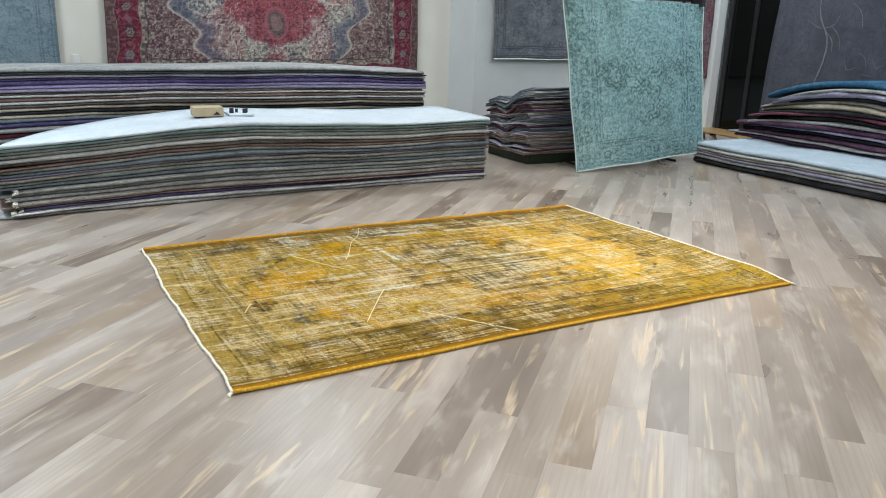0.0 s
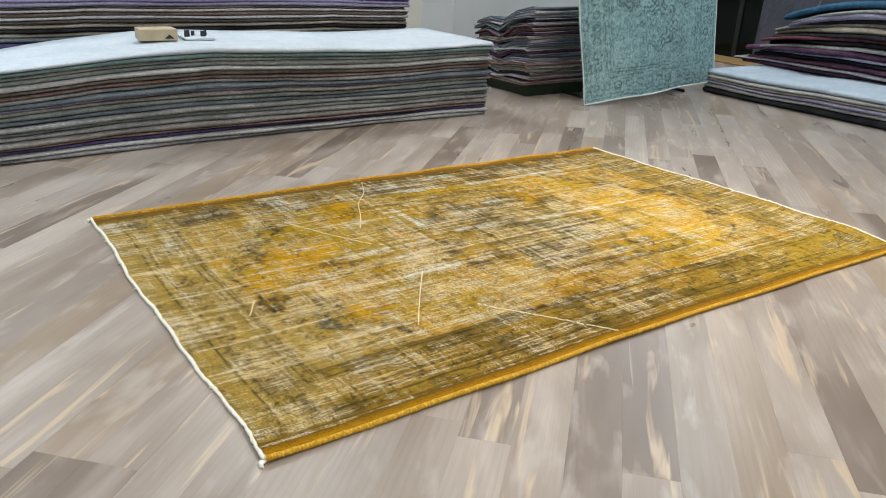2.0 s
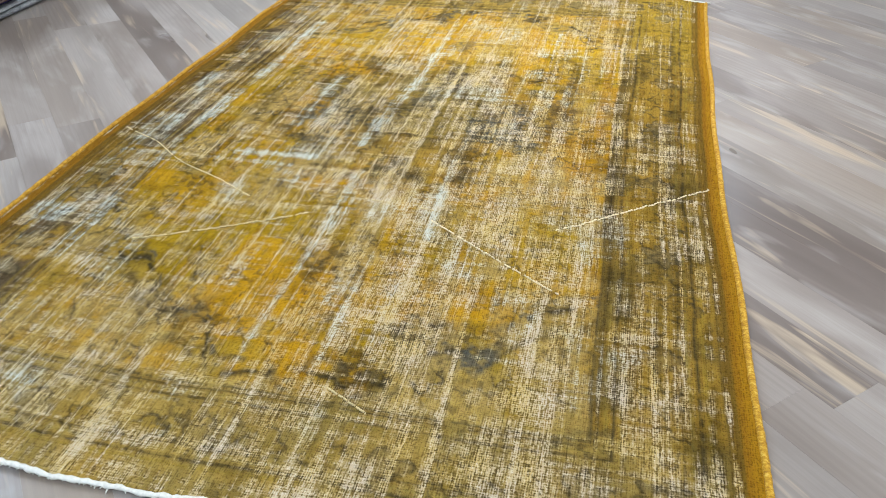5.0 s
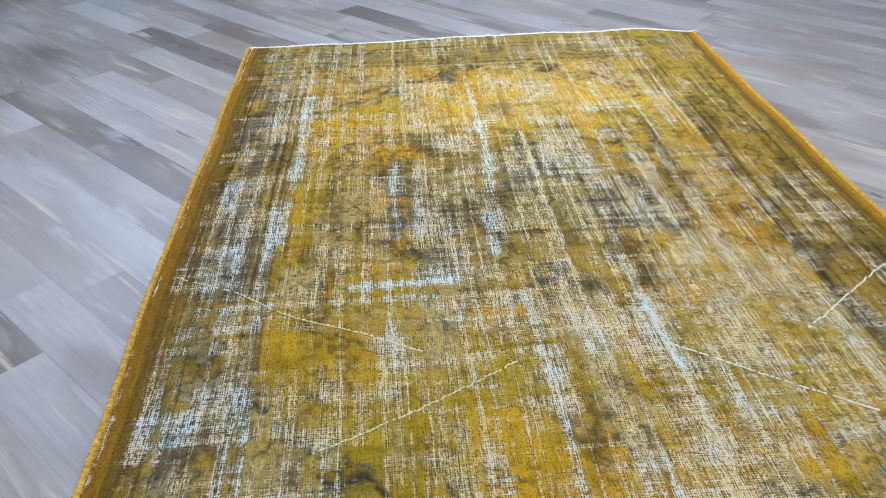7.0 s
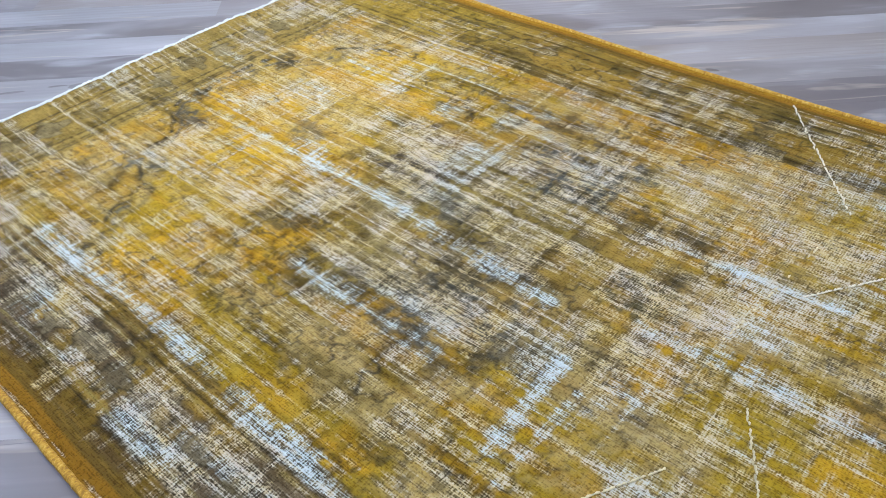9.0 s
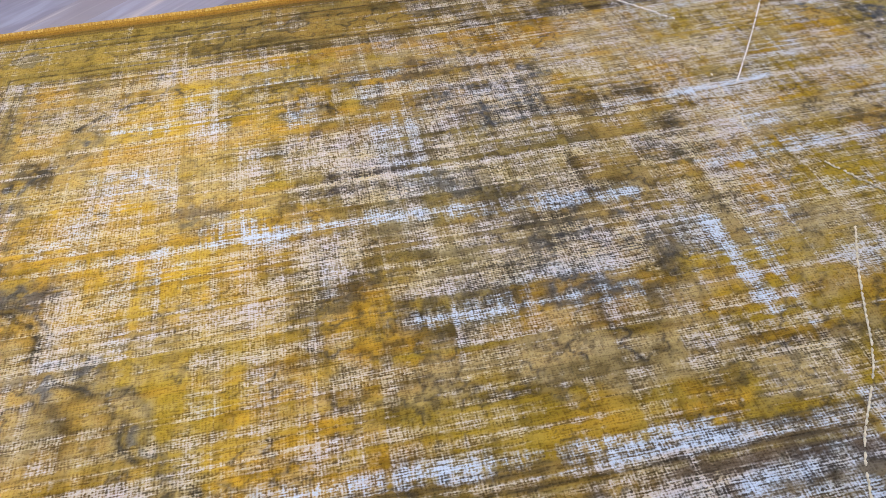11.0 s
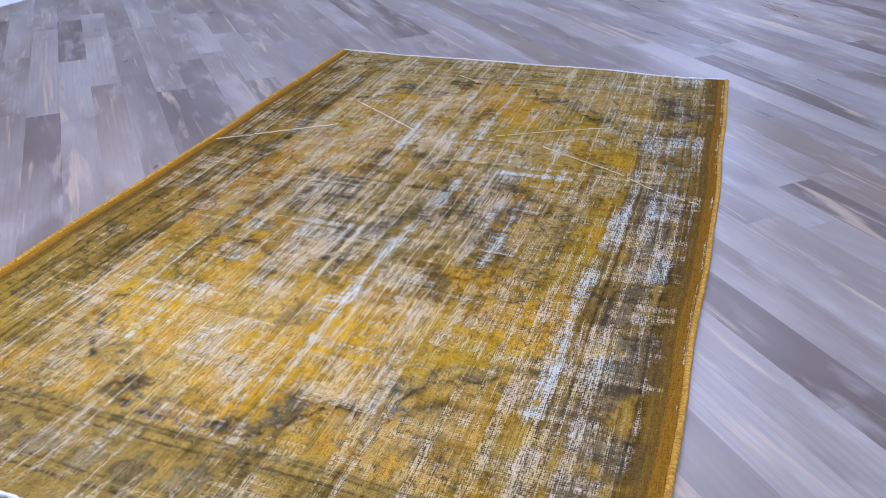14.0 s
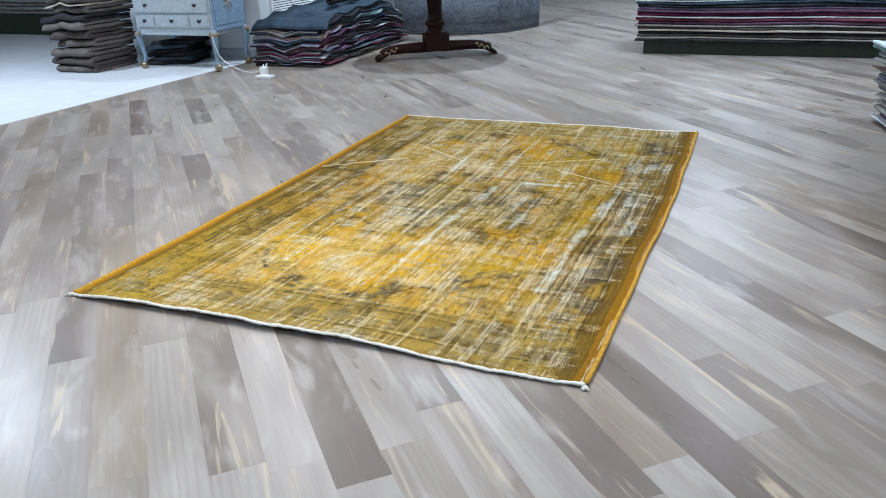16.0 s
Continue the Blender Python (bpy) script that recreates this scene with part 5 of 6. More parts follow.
def golden_rug():
    col, wear, bleach = paint_rug()
    n = Nodes("golden_worn_wool", 0.88)
    design, worn = n.attribute("design"), n.attribute("wear", "Fac")
    fx = n.noise(n.coords((22, 215, 1)), 1.0, 2, 0.6)
    fy = n.noise(n.coords((225, 40, 1)), 1.0, 2, 0.6)
    knots = n.noise(n.coords((170, 200, 1)), 1.0, 2, 0.6)
    patchy = n.noise(n.coords((26, 34, 1)), 1.0, 3, 0.6)
    streak = n.noise(n.coords((5, 95, 1)), 1.0, 3, 0.6)
    cross = n.noise(n.coords((95, 7, 1)), 1.0, 3, 0.6)
    sep = n.tree.nodes.new("ShaderNodeSeparateXYZ")
    n.tree.links.new(n.coords((1, 1, 1)), sep.inputs[0])
    warp = n.math("SINE", n.math("ADD", n.math("MULTIPLY", sep.outputs[1], 1400.0), n.math("MULTIPLY", patchy, 8.0)))
    weft = n.math("SINE", n.math("ADD", n.math("MULTIPLY", sep.outputs[0], 1180.0), n.math("MULTIPLY", patchy, 7.0)))

    def total(first, *rows):
        for source, centre, amount in rows:
            first = n.math("ADD", first, n.math("MULTIPLY", n.math("SUBTRACT", source, centre), amount))
        return first

    # thin pile lets the pale ground through like a veil; where the pile is gone, pale threads with dark gaps between them
    bareness = n.math("MULTIPLY_ADD", total(worn, (patchy, 0.5, 1.0), (streak, 0.5, 1.7), (cross, 0.5, 1.7), (knots, 0.5, 0.9)), 0.16, 0.5)
    weave = total(0.5, (fx, 0.5, 0.98), (fy, 0.5, 0.60), (knots, 0.5, 0.95), (warp, 0.0, 0.08), (weft, 0.0, 0.06))
    veil = n.ramp(bareness, ((0.42, 0.0), (0.54, 0.24), (0.68, 0.50), (0.90, 0.68)))
    bare = n.ramp(bareness, ((0.44, 0.0), (0.62, 0.55), (0.80, 1.0)))
    pale = n.math("MULTIPLY", n.ramp(total(weave, (bareness, 0.6, 0.38)), ((0.52, 0.0), (0.68, 0.68), (0.86, 0.95))), bare)
    gaps = n.math("MULTIPLY", n.ramp(weave, ((0.28, 0.95), (0.52, 0.0))), n.ramp(bareness, ((0.36, 0.52), (0.58, 0.82), (0.80, 0.92), (1.0, 0.55))))
    cold = n.ramp(total(n.attribute("bleach", "Fac"), (patchy, 0.5, 0.9)), ((0.15, 0.0), (0.85, 1.0)))
    mauve = n.ramp(n.noise(n.coords((9, 12, 1)), 1.0, 3, 0.6), ((0.38, 0.0), (0.60, 1.0)))
    threads = n.mix(mauve, (0.58, 0.43, 0.17), (0.58, 0.475, 0.335))
    threads = n.mix(cold, threads, (0.545, 0.575, 0.515))
    each = n.noise(n.coords((90, 330, 1)), 1.0, 3, 0.7)
    bright = n.mix(n.ramp(each, ((0.50, 0.0), (0.68, 0.6))), threads, (0.84, 0.80, 0.66))
    lively = n.mix(n.ramp(patchy, ((0.36, 0.35), (0.52, 0.0))), design, n.mix(1.0, design, (0.74, 0.65, 0.50), "MULTIPLY"))
    lively = n.mix(n.ramp(knots, ((0.34, 0.40), (0.50, 0.0))), lively, n.mix(1.0, lively, (0.64, 0.55, 0.42), "MULTIPLY"))
    lively = n.mix(n.ramp(streak, ((0.54, 0.0), (0.70, 0.25))), lively, n.mix(1.0, lively, (1.25, 1.22, 1.2), "MULTIPLY"))
    ground = n.mix(veil, lively, n.mix(0.52, n.mix(1.0, threads, (0.86, 0.85, 0.80), "MULTIPLY"), design))
    ground = n.mix(gaps, ground, n.mix(1.0, lively, (0.27, 0.235, 0.17), "MULTIPLY"))
    n.base(n.mix(pale, ground, bright))
    n.set(n.shader, Specular_IOR_Level=0.10, Roughness=1.0)
    n.bump(total(weave, (patchy, 0.5, 0.4)), 0.9, 0.004)

    xs, ys = np.linspace(0, RUG_L, RUG_NX), np.linspace(0, RUG_W, RUG_NY)
    x, y = np.meshgrid(xs, ys, indexing="ij")
    # the outline is not quite straight, and the edges do not lie quite flat
    bow = 0.026 * np.sin(math.pi * (x / RUG_L) ** 0.75) * (y / RUG_W) + 0.026 * np.sin(math.pi * (x / RUG_L) ** 1.15) * (1 - y / RUG_W) + 0.003 * np.sin(5.1 * x + 1) + 0.002 * np.sin(11 * x + 2)
    py = y + bow
    px = x + 0.006 * np.sin(4.2 * y + 0.5) + 0.004 * np.sin(9.0 * y)
    z = 0.009 + 0.0025 * (field_noise(91, 5, 5, 2) - 0.5) - 0.0012 * np.clip(wear * 0.6, -1, 1)
    lift = np.exp(-((RUG_L - x) / 0.10)) * (0.017 * soft(0.0, 0.3, y) * soft(1.65, 0.9, y) + 0.004 * np.sin(7 * y) ** 2)
    lift += np.exp(-x / 0.08) * 0.006 * np.sin(5 * y + 1) ** 2 + np.exp(-(RUG_W - y) / 0.06) * 0.004 * np.sin(6 * x) ** 2
    z = z + lift
    top = np.stack([px, py, z], -1).reshape(-1, 3)
    low = np.stack([px, py, np.maximum(0.001, z - 0.009)], -1).reshape(-1, 3)
    # the underside only needs the outline
    ring = [i * RUG_NY for i in range(RUG_NX)] + [(RUG_NX - 1) * RUG_NY + j for j in range(1, RUG_NY)] + [i * RUG_NY + RUG_NY - 1 for i in range(RUG_NX - 2, -1, -1)] + [j for j in range(RUG_NY - 2, 0, -1)]
    verts = np.vstack([top, low[ring]])
    q = (np.arange(RUG_NX - 1)[:, None] * RUG_NY + np.arange(RUG_NY - 1)[None, :]).ravel()
    quads = np.stack([q, q + RUG_NY, q + RUG_NY + 1, q + 1], -1)
    base = len(top)
    m = len(ring)
    sides = np.array([(ring[k], base + k, base + (k + 1) % m, ring[(k + 1) % m]) for k in range(m)])
    faces = np.vstack([quads, sides])
    data = bpy.data.meshes.new("woven_field")
    data.vertices.add(len(verts))
    data.vertices.foreach_set("co", verts.astype(np.float32).ravel())
    data.loops.add(faces.size)
    data.loops.foreach_set("vertex_index", faces.astype(np.int32).ravel())
    data.polygons.add(len(faces))
    data.polygons.foreach_set("loop_start", np.arange(0, faces.size, 4, dtype=np.int32))
    data.update(calc_edges=True)
    data.validate()
    colours = np.ones((len(verts), 4), np.float32)
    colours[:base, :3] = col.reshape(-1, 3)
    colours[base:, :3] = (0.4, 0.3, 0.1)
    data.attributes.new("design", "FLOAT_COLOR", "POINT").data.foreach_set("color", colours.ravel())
    worn_all = np.zeros(len(verts), np.float32)
    worn_all[:base] = wear.ravel()
    data.attributes.new("wear", "FLOAT", "POINT").data.foreach_set("value", worn_all)

    pale_all = np.zeros(len(verts), np.float32)
    pale_all[:base] = bleach.ravel()
    data.attributes.new("bleach", "FLOAT", "POINT").data.foreach_set("value", pale_all)
    rug = thing("area_rug", pose(0, 0, 0), "overdyed golden yellow worn patterned rug on the wooden floor", "rug")
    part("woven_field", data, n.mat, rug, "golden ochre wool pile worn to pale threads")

    # overcast cords along the long edges
    rng = random.Random(5)
    for j, out, tints in ((0, -1, ((0.32, 0.155, 0.006), (0.55, 0.30, 0.010), (0.68, 0.46, 0.08))), (RUG_NY - 1, 1, ((0.30, 0.145, 0.006), (0.52, 0.275, 0.010), (0.64, 0.40, 0.06)))):
        cord = Nodes("golden_cord", 0.9)
        twist = cord.noise(cord.coords((190, 90, 90)), 1.0, 3, 0.7)
        cord.base(cord.ramp(twist, ((0.36, tints[0]), (0.54, tints[1]), (0.66, tints[2]))))
        cord.bump(twist, 0.6, 0.004)
        pts, radii = [], []
        for i in range(0, RUG_NX, 3):
            pts.append((px[i, j], py[i, j] + out * (0.001 + rng.uniform(0, 0.0010)), z[i, j] - 0.002 + rng.uniform(-0.0004, 0.0004)))
            radii.append(0.0080 + rng.uniform(-0.0005, 0.0005))
        part("edge_cord", tube(bmesh.new(), pts, radii, 8), cord.mat, rug, "golden overcast edge cord")
    # cotton fringe along the short ends: a knotted strip with short tufts
    for i, out in ((0, -1), (RUG_NX - 1, 1)):
        bm = bmesh.new()
        pts, radii = [], []
        for j in range(0, RUG_NY, 2):
            pts.append((px[i, j] + out * (0.003 + 0.002 * math.sin(j * 0.13) + rng.uniform(-0.001, 0.002)), py[i, j], z[i, j] - 0.001 + rng.uniform(-0.001, 0.001)))
            radii.append(0.0050 + rng.uniform(-0.0012, 0.0016))
        tube(bm, pts, radii, 6)
        part("fringe", bm, CREAM, rug, "frayed cream cotton fringe")
        bm = bmesh.new()
        for _ in range(380):
            k = rng.randrange(len(pts))
            p = Vector(pts[k])
            long = rng.uniform(0.002, 0.008) * (2.4 if rng.random() < 0.04 else 1)
            q = p + Vector((out * long, rng.uniform(-0.006, 0.006), -rng.uniform(0.0, 0.004)))
            q.z = max(q.z, 0.002)
            tube(bm, [p, (p + q) / 2 + Vector((0, 0, 0.001)), q], [0.0022, 0.0018, 0.0009], 4)
        tagged(part("fringe_fluff", bm, CREAM, rug, "frayed cream cotton fringe"), kind="stuff")
    for cx, cy, sx, sy in ((0, 0, -1, -1), (RUG_L, 0, 1, -1), (RUG_L, RUG_W, 1, 1), (0, RUG_W, -1, 1)):
        bm = bmesh.new()
        for k in range(9):
            a = rng.uniform(-0.9, 0.9)
            tube(bm, [(cx, cy, 0.008), (cx + sx * 0.012, cy + sy * (0.004 + 0.008 * a), 0.010), (cx + sx * rng.uniform(0.012, 0.022), cy + sy * (0.006 + 0.02 * a), 0.004)], [0.004, 0.003, 0.0012], 5)
        part("corner_tuft", bm, CREAM, rug, "frayed cream cotton tuft")

    # mending stitches
    STITCH = plain("cream_gold_thread", (0.78, 0.68, 0.45), 0.9, vary=0.2, scale=90)
    GOLD_STITCH = plain("dull_gold_thread", (0.66, 0.54, 0.28), 0.9, vary=0.3, scale=90)

    def height(a, b):
        return float(z[min(RUG_NX - 1, int(round(a / RUG_L * (RUG_NX - 1)))), min(RUG_NY - 1, int(round(b / RUG_W * (RUG_NY - 1))))])

    for way in (
        ((0.926, 0.765), (0.80, 0.585), (0.677, 0.401)), ((1.236, 0.045), (1.10, 0.235), (0.942, 0.448)), ((1.268, 1.865), (1.20, 1.72), (1.10, 1.585), (1.02, 1.42), (0.945, 1.285)),
        ((0.687, 1.507), (0.79, 1.29), (0.90, 1.095)), ((0.294, 0.822), (0.243, 0.726)), ((1.00, 0.98), (0.96, 0.60)),
    ):
        pts = curve_points([(a, b, 0) for a, b in way], 120)
        bm = bmesh.new()
        gone = 0.0
        faint = way[0] == (1.00, 0.98)
        while gone < 0.995:
            step = rng.uniform(0.014, 0.024) * (1.2 if faint else 1)
            seg = [pts[int(min(0.999, gone + step * f) * 119)] for f in (0, 0.5, 0.97)]
            if rng.random() < (0.35 if faint else 0.9):
                off = rng.uniform(-0.0015, 0.0015)
                tube(bm, [(p[0] + off, p[1] + off, height(p[0], p[1]) + hgt) for p, hgt in zip(seg, (0.0004, 0.0022, 0.0006))], [0.0011, 0.0025, 0.0014], 5)
            gone += step
        tagged(part("mending_stitch", bm, STITCH if way[0][1] < 0.77 else GOLD_STITCH, rug, "line of cream mending stitches"), kind="stuff")
    return rug


golden_rug()

# ---- the round table ----
BRONZE = plain("dull_worn_gilt", (0.34, 0.28, 0.17), 0.36, 0.75, vary=0.4, scale=60)
table = thing("pedestal_table", pose(-2.44, -0.81, 0), "dark mahogany pedestal table with gilt claw feet", "table")
bm = bmesh.new()
lathe(bm, ((0.110, 0.235), (0.112, 0.245), (0.095, 0.255), (0.084, 0.27), (0.080, 0.285), (0.083, 0.30), (0.100, 0.315), (0.104, 0.335), (0.092, 0.35), (0.072, 0.365), (0.068, 0.46), (0.078, 0.60), (0.105, 0.68), (0.18, 0.715)))
part("column", bm, MAHOGANY, table, "turned dark mahogany column")
part("plinth", boxed(-0.115, -0.115, 0.075, 0.115, 0.115, 0.235, bevel=0.012), MAHOGANY, table, "square mahogany block", False).rotation_euler = (0, 0, radians(34))
part("tabletop", lathe(bmesh.new(), ((0.54, 0.715), (0.57, 0.722), (0.58, 0.735), (0.57, 0.748), (0.54, 0.755)), 56), MAHOGANY, table)
for a in (124, 304):
    c, s = math.cos(radians(a)), math.sin(radians(a))
    bm = bmesh.new()
    rows = ((0.05, 0.105, 0.060, 0.050), (0.20, 0.104, 0.056, 0.048), (0.36, 0.102, 0.052, 0.044), (0.47, 0.092, 0.048, 0.042), (0.55, 0.060, 0.042, 0.036))
    rings = []
    for r, zc, w, h in rows:
        rings.append([bm.verts.new((r * c - k * w * s, r * s + k * w * c, zc + q * h)) for k, q in ((-1, -0.8), (1, -0.8), (1, 0.5), (0.6, 1), (-0.6, 1), (-1, 0.5))])
    for p, q in zip(rings, rings[1:]):
        for k in range(6):
            bm.faces.new((p[k], p[(k + 1) % 6], q[(k + 1) % 6], q[k]))
    bm.faces.new(rings[0][::-1]), bm.faces.new(rings[-1])
    leg = part("leg", bm, MAHOGANY, table)
    bm = bmesh.new()
    for k in (-1, -0.33, 0.33, 1):
        tube(bm, [(0.47 * c - k * 0.030 * s, 0.47 * s + k * 0.030 * c, 0.075), (0.53 * c - k * 0.042 * s, 0.53 * s + k * 0.042 * c, 0.055), (0.58 * c - k * 0.048 * s, 0.58 * s + k * 0.048 * c, 0.022), (0.60 * c - k * 0.048 * s, 0.60 * s + k * 0.048 * c, 0.008)], [0.018, 0.024, 0.022, 0.012], 8)
    part("claw", bm, MAHOGANY, leg, "dark carved claw foot")
    bm = bmesh.new()
    for side in (-1, 1):
        trail = []
        for k in range(13):
            r = 0.385 + 0.0155 * k
            off = side * (0.056 - 0.004 * max(0, k - 8)) + 0.004 * math.sin(2.1 * k)
            trail.append((r * c - off * s, r * s + off * c, 0.112 + 0.020 * math.sin(1.9 * k) - 0.0052 * k - 0.0012 * max(0, k - 8) ** 2))
        tube(bm, curve_points(trail, 40), 0.0062, 6)
    for k in range(3):
        q = Vector(((0.50 + 0.02 * k) * c - 0.03 * (k - 1) * s, (0.50 + 0.02 * k) * s + 0.03 * (k - 1) * c, 0.112 - 0.012 * k))
        tube(bm, [q, q + Vector((0.014 * c, 0.014 * s, 0.012)), q + Vector((0.03 * c, 0.03 * s, 0.002))], [0.005, 0.008, 0.004], 6)
    part("claw_foot", bm, BRONZE, leg, "dull gilt claw foot")

# ---- the painted chest ----
chest = thing("painted_chest", pose(-1.31, -3.02, 0.004), "blue painted antique chest of drawers on cabriole legs", "chest")
part("body", boxed(-0.52, -0.45, 0.36, -0.012, 0.45, 0.86, bevel=0.006), BLUE_PAINT, chest, "worn blue painted body", False)
part("top", boxed(-0.54, -0.475, 0.86, 0.015, 0.475, 0.89, bevel=0.008), PALE_PAINT, chest, "", False)
part("apron", boxed(-0.50, -0.43, 0.325, -0.004, 0.43, 0.36, bevel=0.004), PALE_PAINT, chest, "", False)
part("front_frame", boxed(-0.012, -0.45, 0.36, -0.002, 0.45, 0.86, bevel=0.002), PALE_PAINT, chest, "", False)
for y0, y1, z0, z1 in ((-0.43, -0.215, 0.395, 0.505), (-0.195, 0.195, 0.395, 0.505), (0.215, 0.43, 0.395, 0.505), (-0.43, 0.43, 0.53, 0.655), (-0.43, 0.43, 0.68, 0.83)):
    bm = boxed(-0.002, y0, z0, 0.010, y1, z1, bevel=0.003)
    box(bm, 0.010, y0 + 0.015, z0 + 0.013, 0.014, y1 - 0.015, z1 - 0.013, bevel=0.0015)
    drawer = part("drawer", bm, PALE_PAINT, chest, "pale grey-blue drawer front", False)
    for at in ((y0 + y1) / 2,) if y1 - y0 < 0.5 else (y0 + 0.14, y1 - 0.14):
        zc = (z0 + z1) / 2 + 0.008
        bm = bmesh.new()
        for k in (-1, 0, 1):
            tube(bm, [(0.015, at + k * 0.004, zc - 0.012), (0.018, at + k * 0.016, zc + 0.004), (0.016, at + k * 0.022, zc + 0.014)], [0.004, 0.007, 0.003], 6)
        tube(bm, [(0.015, at - 0.018, zc), (0.026, at - 0.012, zc - 0.014), (0.026, at + 0.012, zc - 0.014), (0.015, at + 0.018, zc)], 0.003, 6)
        part("handle", bm, BLACK, drawer, "dark metal drawer pull")
part("side_panel", boxed(-0.47, 0.45, 0.41, -0.06, 0.456, 0.83, bevel=0.002), BLUE_PAINT, chest, "blue side panel with worn gilt flowers", False)
bm = bmesh.new()
for k in range(7):
    a = k / 7 * 2 * math.pi
    tube(bm, [(-0.265, 0.457, 0.62), (-0.265 + 0.05 * math.cos(a), 0.459, 0.62 + 0.06 * math.sin(a)), (-0.265 + 0.085 * math.cos(a + 0.4), 0.457, 0.62 + 0.10 * math.sin(a + 0.4))], [0.003, 0.006, 0.002], 6)
part("side_flowers", bm, GILT, chest, "worn gilt flower ornament")
for lx, ly in ((-0.03, -0.43), (-0.03, 0.43), (-0.48, -0.43), (-0.48, 0.43)):
    sx, sy = (1 if lx > -0.2 else -1), (1 if ly > 0 else -1)
    bm = tube(bmesh.new(), [tuple(p) for p in curve_points([(lx, ly, 0.36), (lx + 0.022 * sx, ly + 0.022 * sy, 0.30), (lx + 0.006 * sx, ly + 0.006 * sy, 0.18), (lx + 0.004 * sx, ly + 0.004 * sy, 0.09), (lx + 0.016 * sx, ly + 0.016 * sy, 0.05)], 14)], [0.034, 0.036, 0.036, 0.034, 0.031, 0.028, 0.025, 0.022, 0.020, 0.018, 0.017, 0.017, 0.018, 0.020], 10)
    leg = part("leg", bm, BLUE_PAINT, chest, "slender curved blue leg")
    bm = lathe(bmesh.new(), ((0.014, 0.0), (0.030, 0.008), (0.036, 0.024), (0.034, 0.030), (0.036, 0.036), (0.030, 0.052), (0.018, 0.062)), 14, (lx + 0.016 * sx, ly + 0.016 * sy, 0))
    part("ball_foot", bm, BRONZE, leg, "dull gilt ball foot")
    bm = bmesh.new()
    for k in range(5):
        a = (k - 2) * 0.45 + math.atan2(sy, sx)
        tube(bm, [(lx + 0.030 * math.cos(a), ly + 0.030 * math.sin(a), 0.355), (lx + 0.058 * math.cos(a), ly + 0.058 * math.sin(a), 0.335), (lx + 0.048 * math.cos(a), ly + 0.048 * math.sin(a), 0.27 + 0.02 * abs(k - 2))], [0.010, 0.013, 0.004], 6)
    part("knee_leaf", bm, GILT, leg, "gilt leaf on the knee")

# the socket, the plug and its cable
plug = thing("power_adapter", pose(-1.11, -1.91, 0), "white power adapter with a cable on the floor", "adapter")
part("strip", boxed(-0.045, -0.075, 0, 0.045, 0.075, 0.026, bevel=0.006), PLASTIC, plug, "", False)
part("plug", boxed(-0.10, -0.085, 0.0, -0.045, -0.025, 0.085, bevel=0.008), PLASTIC, plug, "", False)
cable = curve_points([(-0.09, -0.07, 0.075), (-0.16, -0.12, 0.09), (-0.17, -0.20, 0.02), (-0.15, -0.36, 0.03), (-0.14, -0.56, 0.14), (-0.12, -0.615, 0.33)], 60)
part("cable", tube(bmesh.new(), [tuple(p) for p in cable], 0.004, 6), PLASTIC, plug)
cable = curve_points([(-0.09, -0.06, 0.070), (-0.18, -0.09, 0.10), (-0.30, -0.20, 0.02), (-0.55, -0.40, 0.008), (-0.84, -0.585, 0.008)], 50)
part("cable", tube(bmesh.new(), [tuple(p) for p in cable], 0.004, 6), PLASTIC, plug)

# the louvred grille
grille = thing("wall_grille", pose(-2.24, -2.548, 0.08), "white louvred metal grille set in the wall", "grille", kind="structure")
part("grille_frame", box(box(box(box(bmesh.new(), -0.03, 0.0, 0.0, 0, 0.02, 1.1, 0.003), -0.80, 0.0, 0.0, -0.77, 0.02, 1.1, 0.003), -0.77, 0.0, 0.0, -0.03, 0.02, 0.04, 0.003), -0.77, 0.0, 1.06, -0.03, 0.02, 1.1, 0.003), PLASTIC, grille, "", False)
part("grille_back", boxed(-0.77, 0.001, 0.04, -0.03, 0.004, 1.06), BLACK, grille, "", False)
slat = bmesh.new()
box(slat, -0.77, -0.002, -0.009, -0.03, 0.002, 0.009, bevel=0.001)
bmesh.ops.rotate(slat, verts=slat.verts, cent=(0, 0, 0), matrix=Matrix.Rotation(radians(35), 3, "X"))
first = part("slat", slat, PLASTIC, grille, "", False)
first.location = (0, 0.012, 0.06)
for k in range(1, 43):
    ob = new("slat", first.data)
    ob.parent = grille
    ob.location = (0, 0.012, 0.06 + k * 0.0235)

# a grey rug stood round a stand
bm = bmesh.new()
rings = []
for k in range(49):
    a = radians(-40 + 150 * k / 48)
    ring = []
    for r, zz in ((0.96, 0.01), (0.965, 0.35), (0.955, 0.70), (0.96, 1.05), (0.945, 1.05), (0.94, 0.70), (0.95, 0.35), (0.945, 0.01)):
        w = r + 0.012 * math.sin(9 * a) + 0.006 * math.sin(17 * a + 2 * zz)
        ring.append(bm.verts.new((w * math.cos(a), w * math.sin(a), zz + 0.006 * math.sin(7 * a))))
    rings.append(ring)
for p, q in zip(rings, rings[1:]):
    for k in range(8):
        bm.faces.new((p[k], q[k], q[(k + 1) % 8], p[(k + 1) % 8]))
bm.faces.new(rings[0]), bm.faces.new(rings[-1][::-1])
uv = bm.loops.layers.uv.new("UVMap")
for face in bm.faces:
    for loop in face.loops:
        p = loop.vert.co
        loop[uv].uv = ((math.atan2(p.y, p.x) + 0.70) / 2.62, p.z / 1.05)
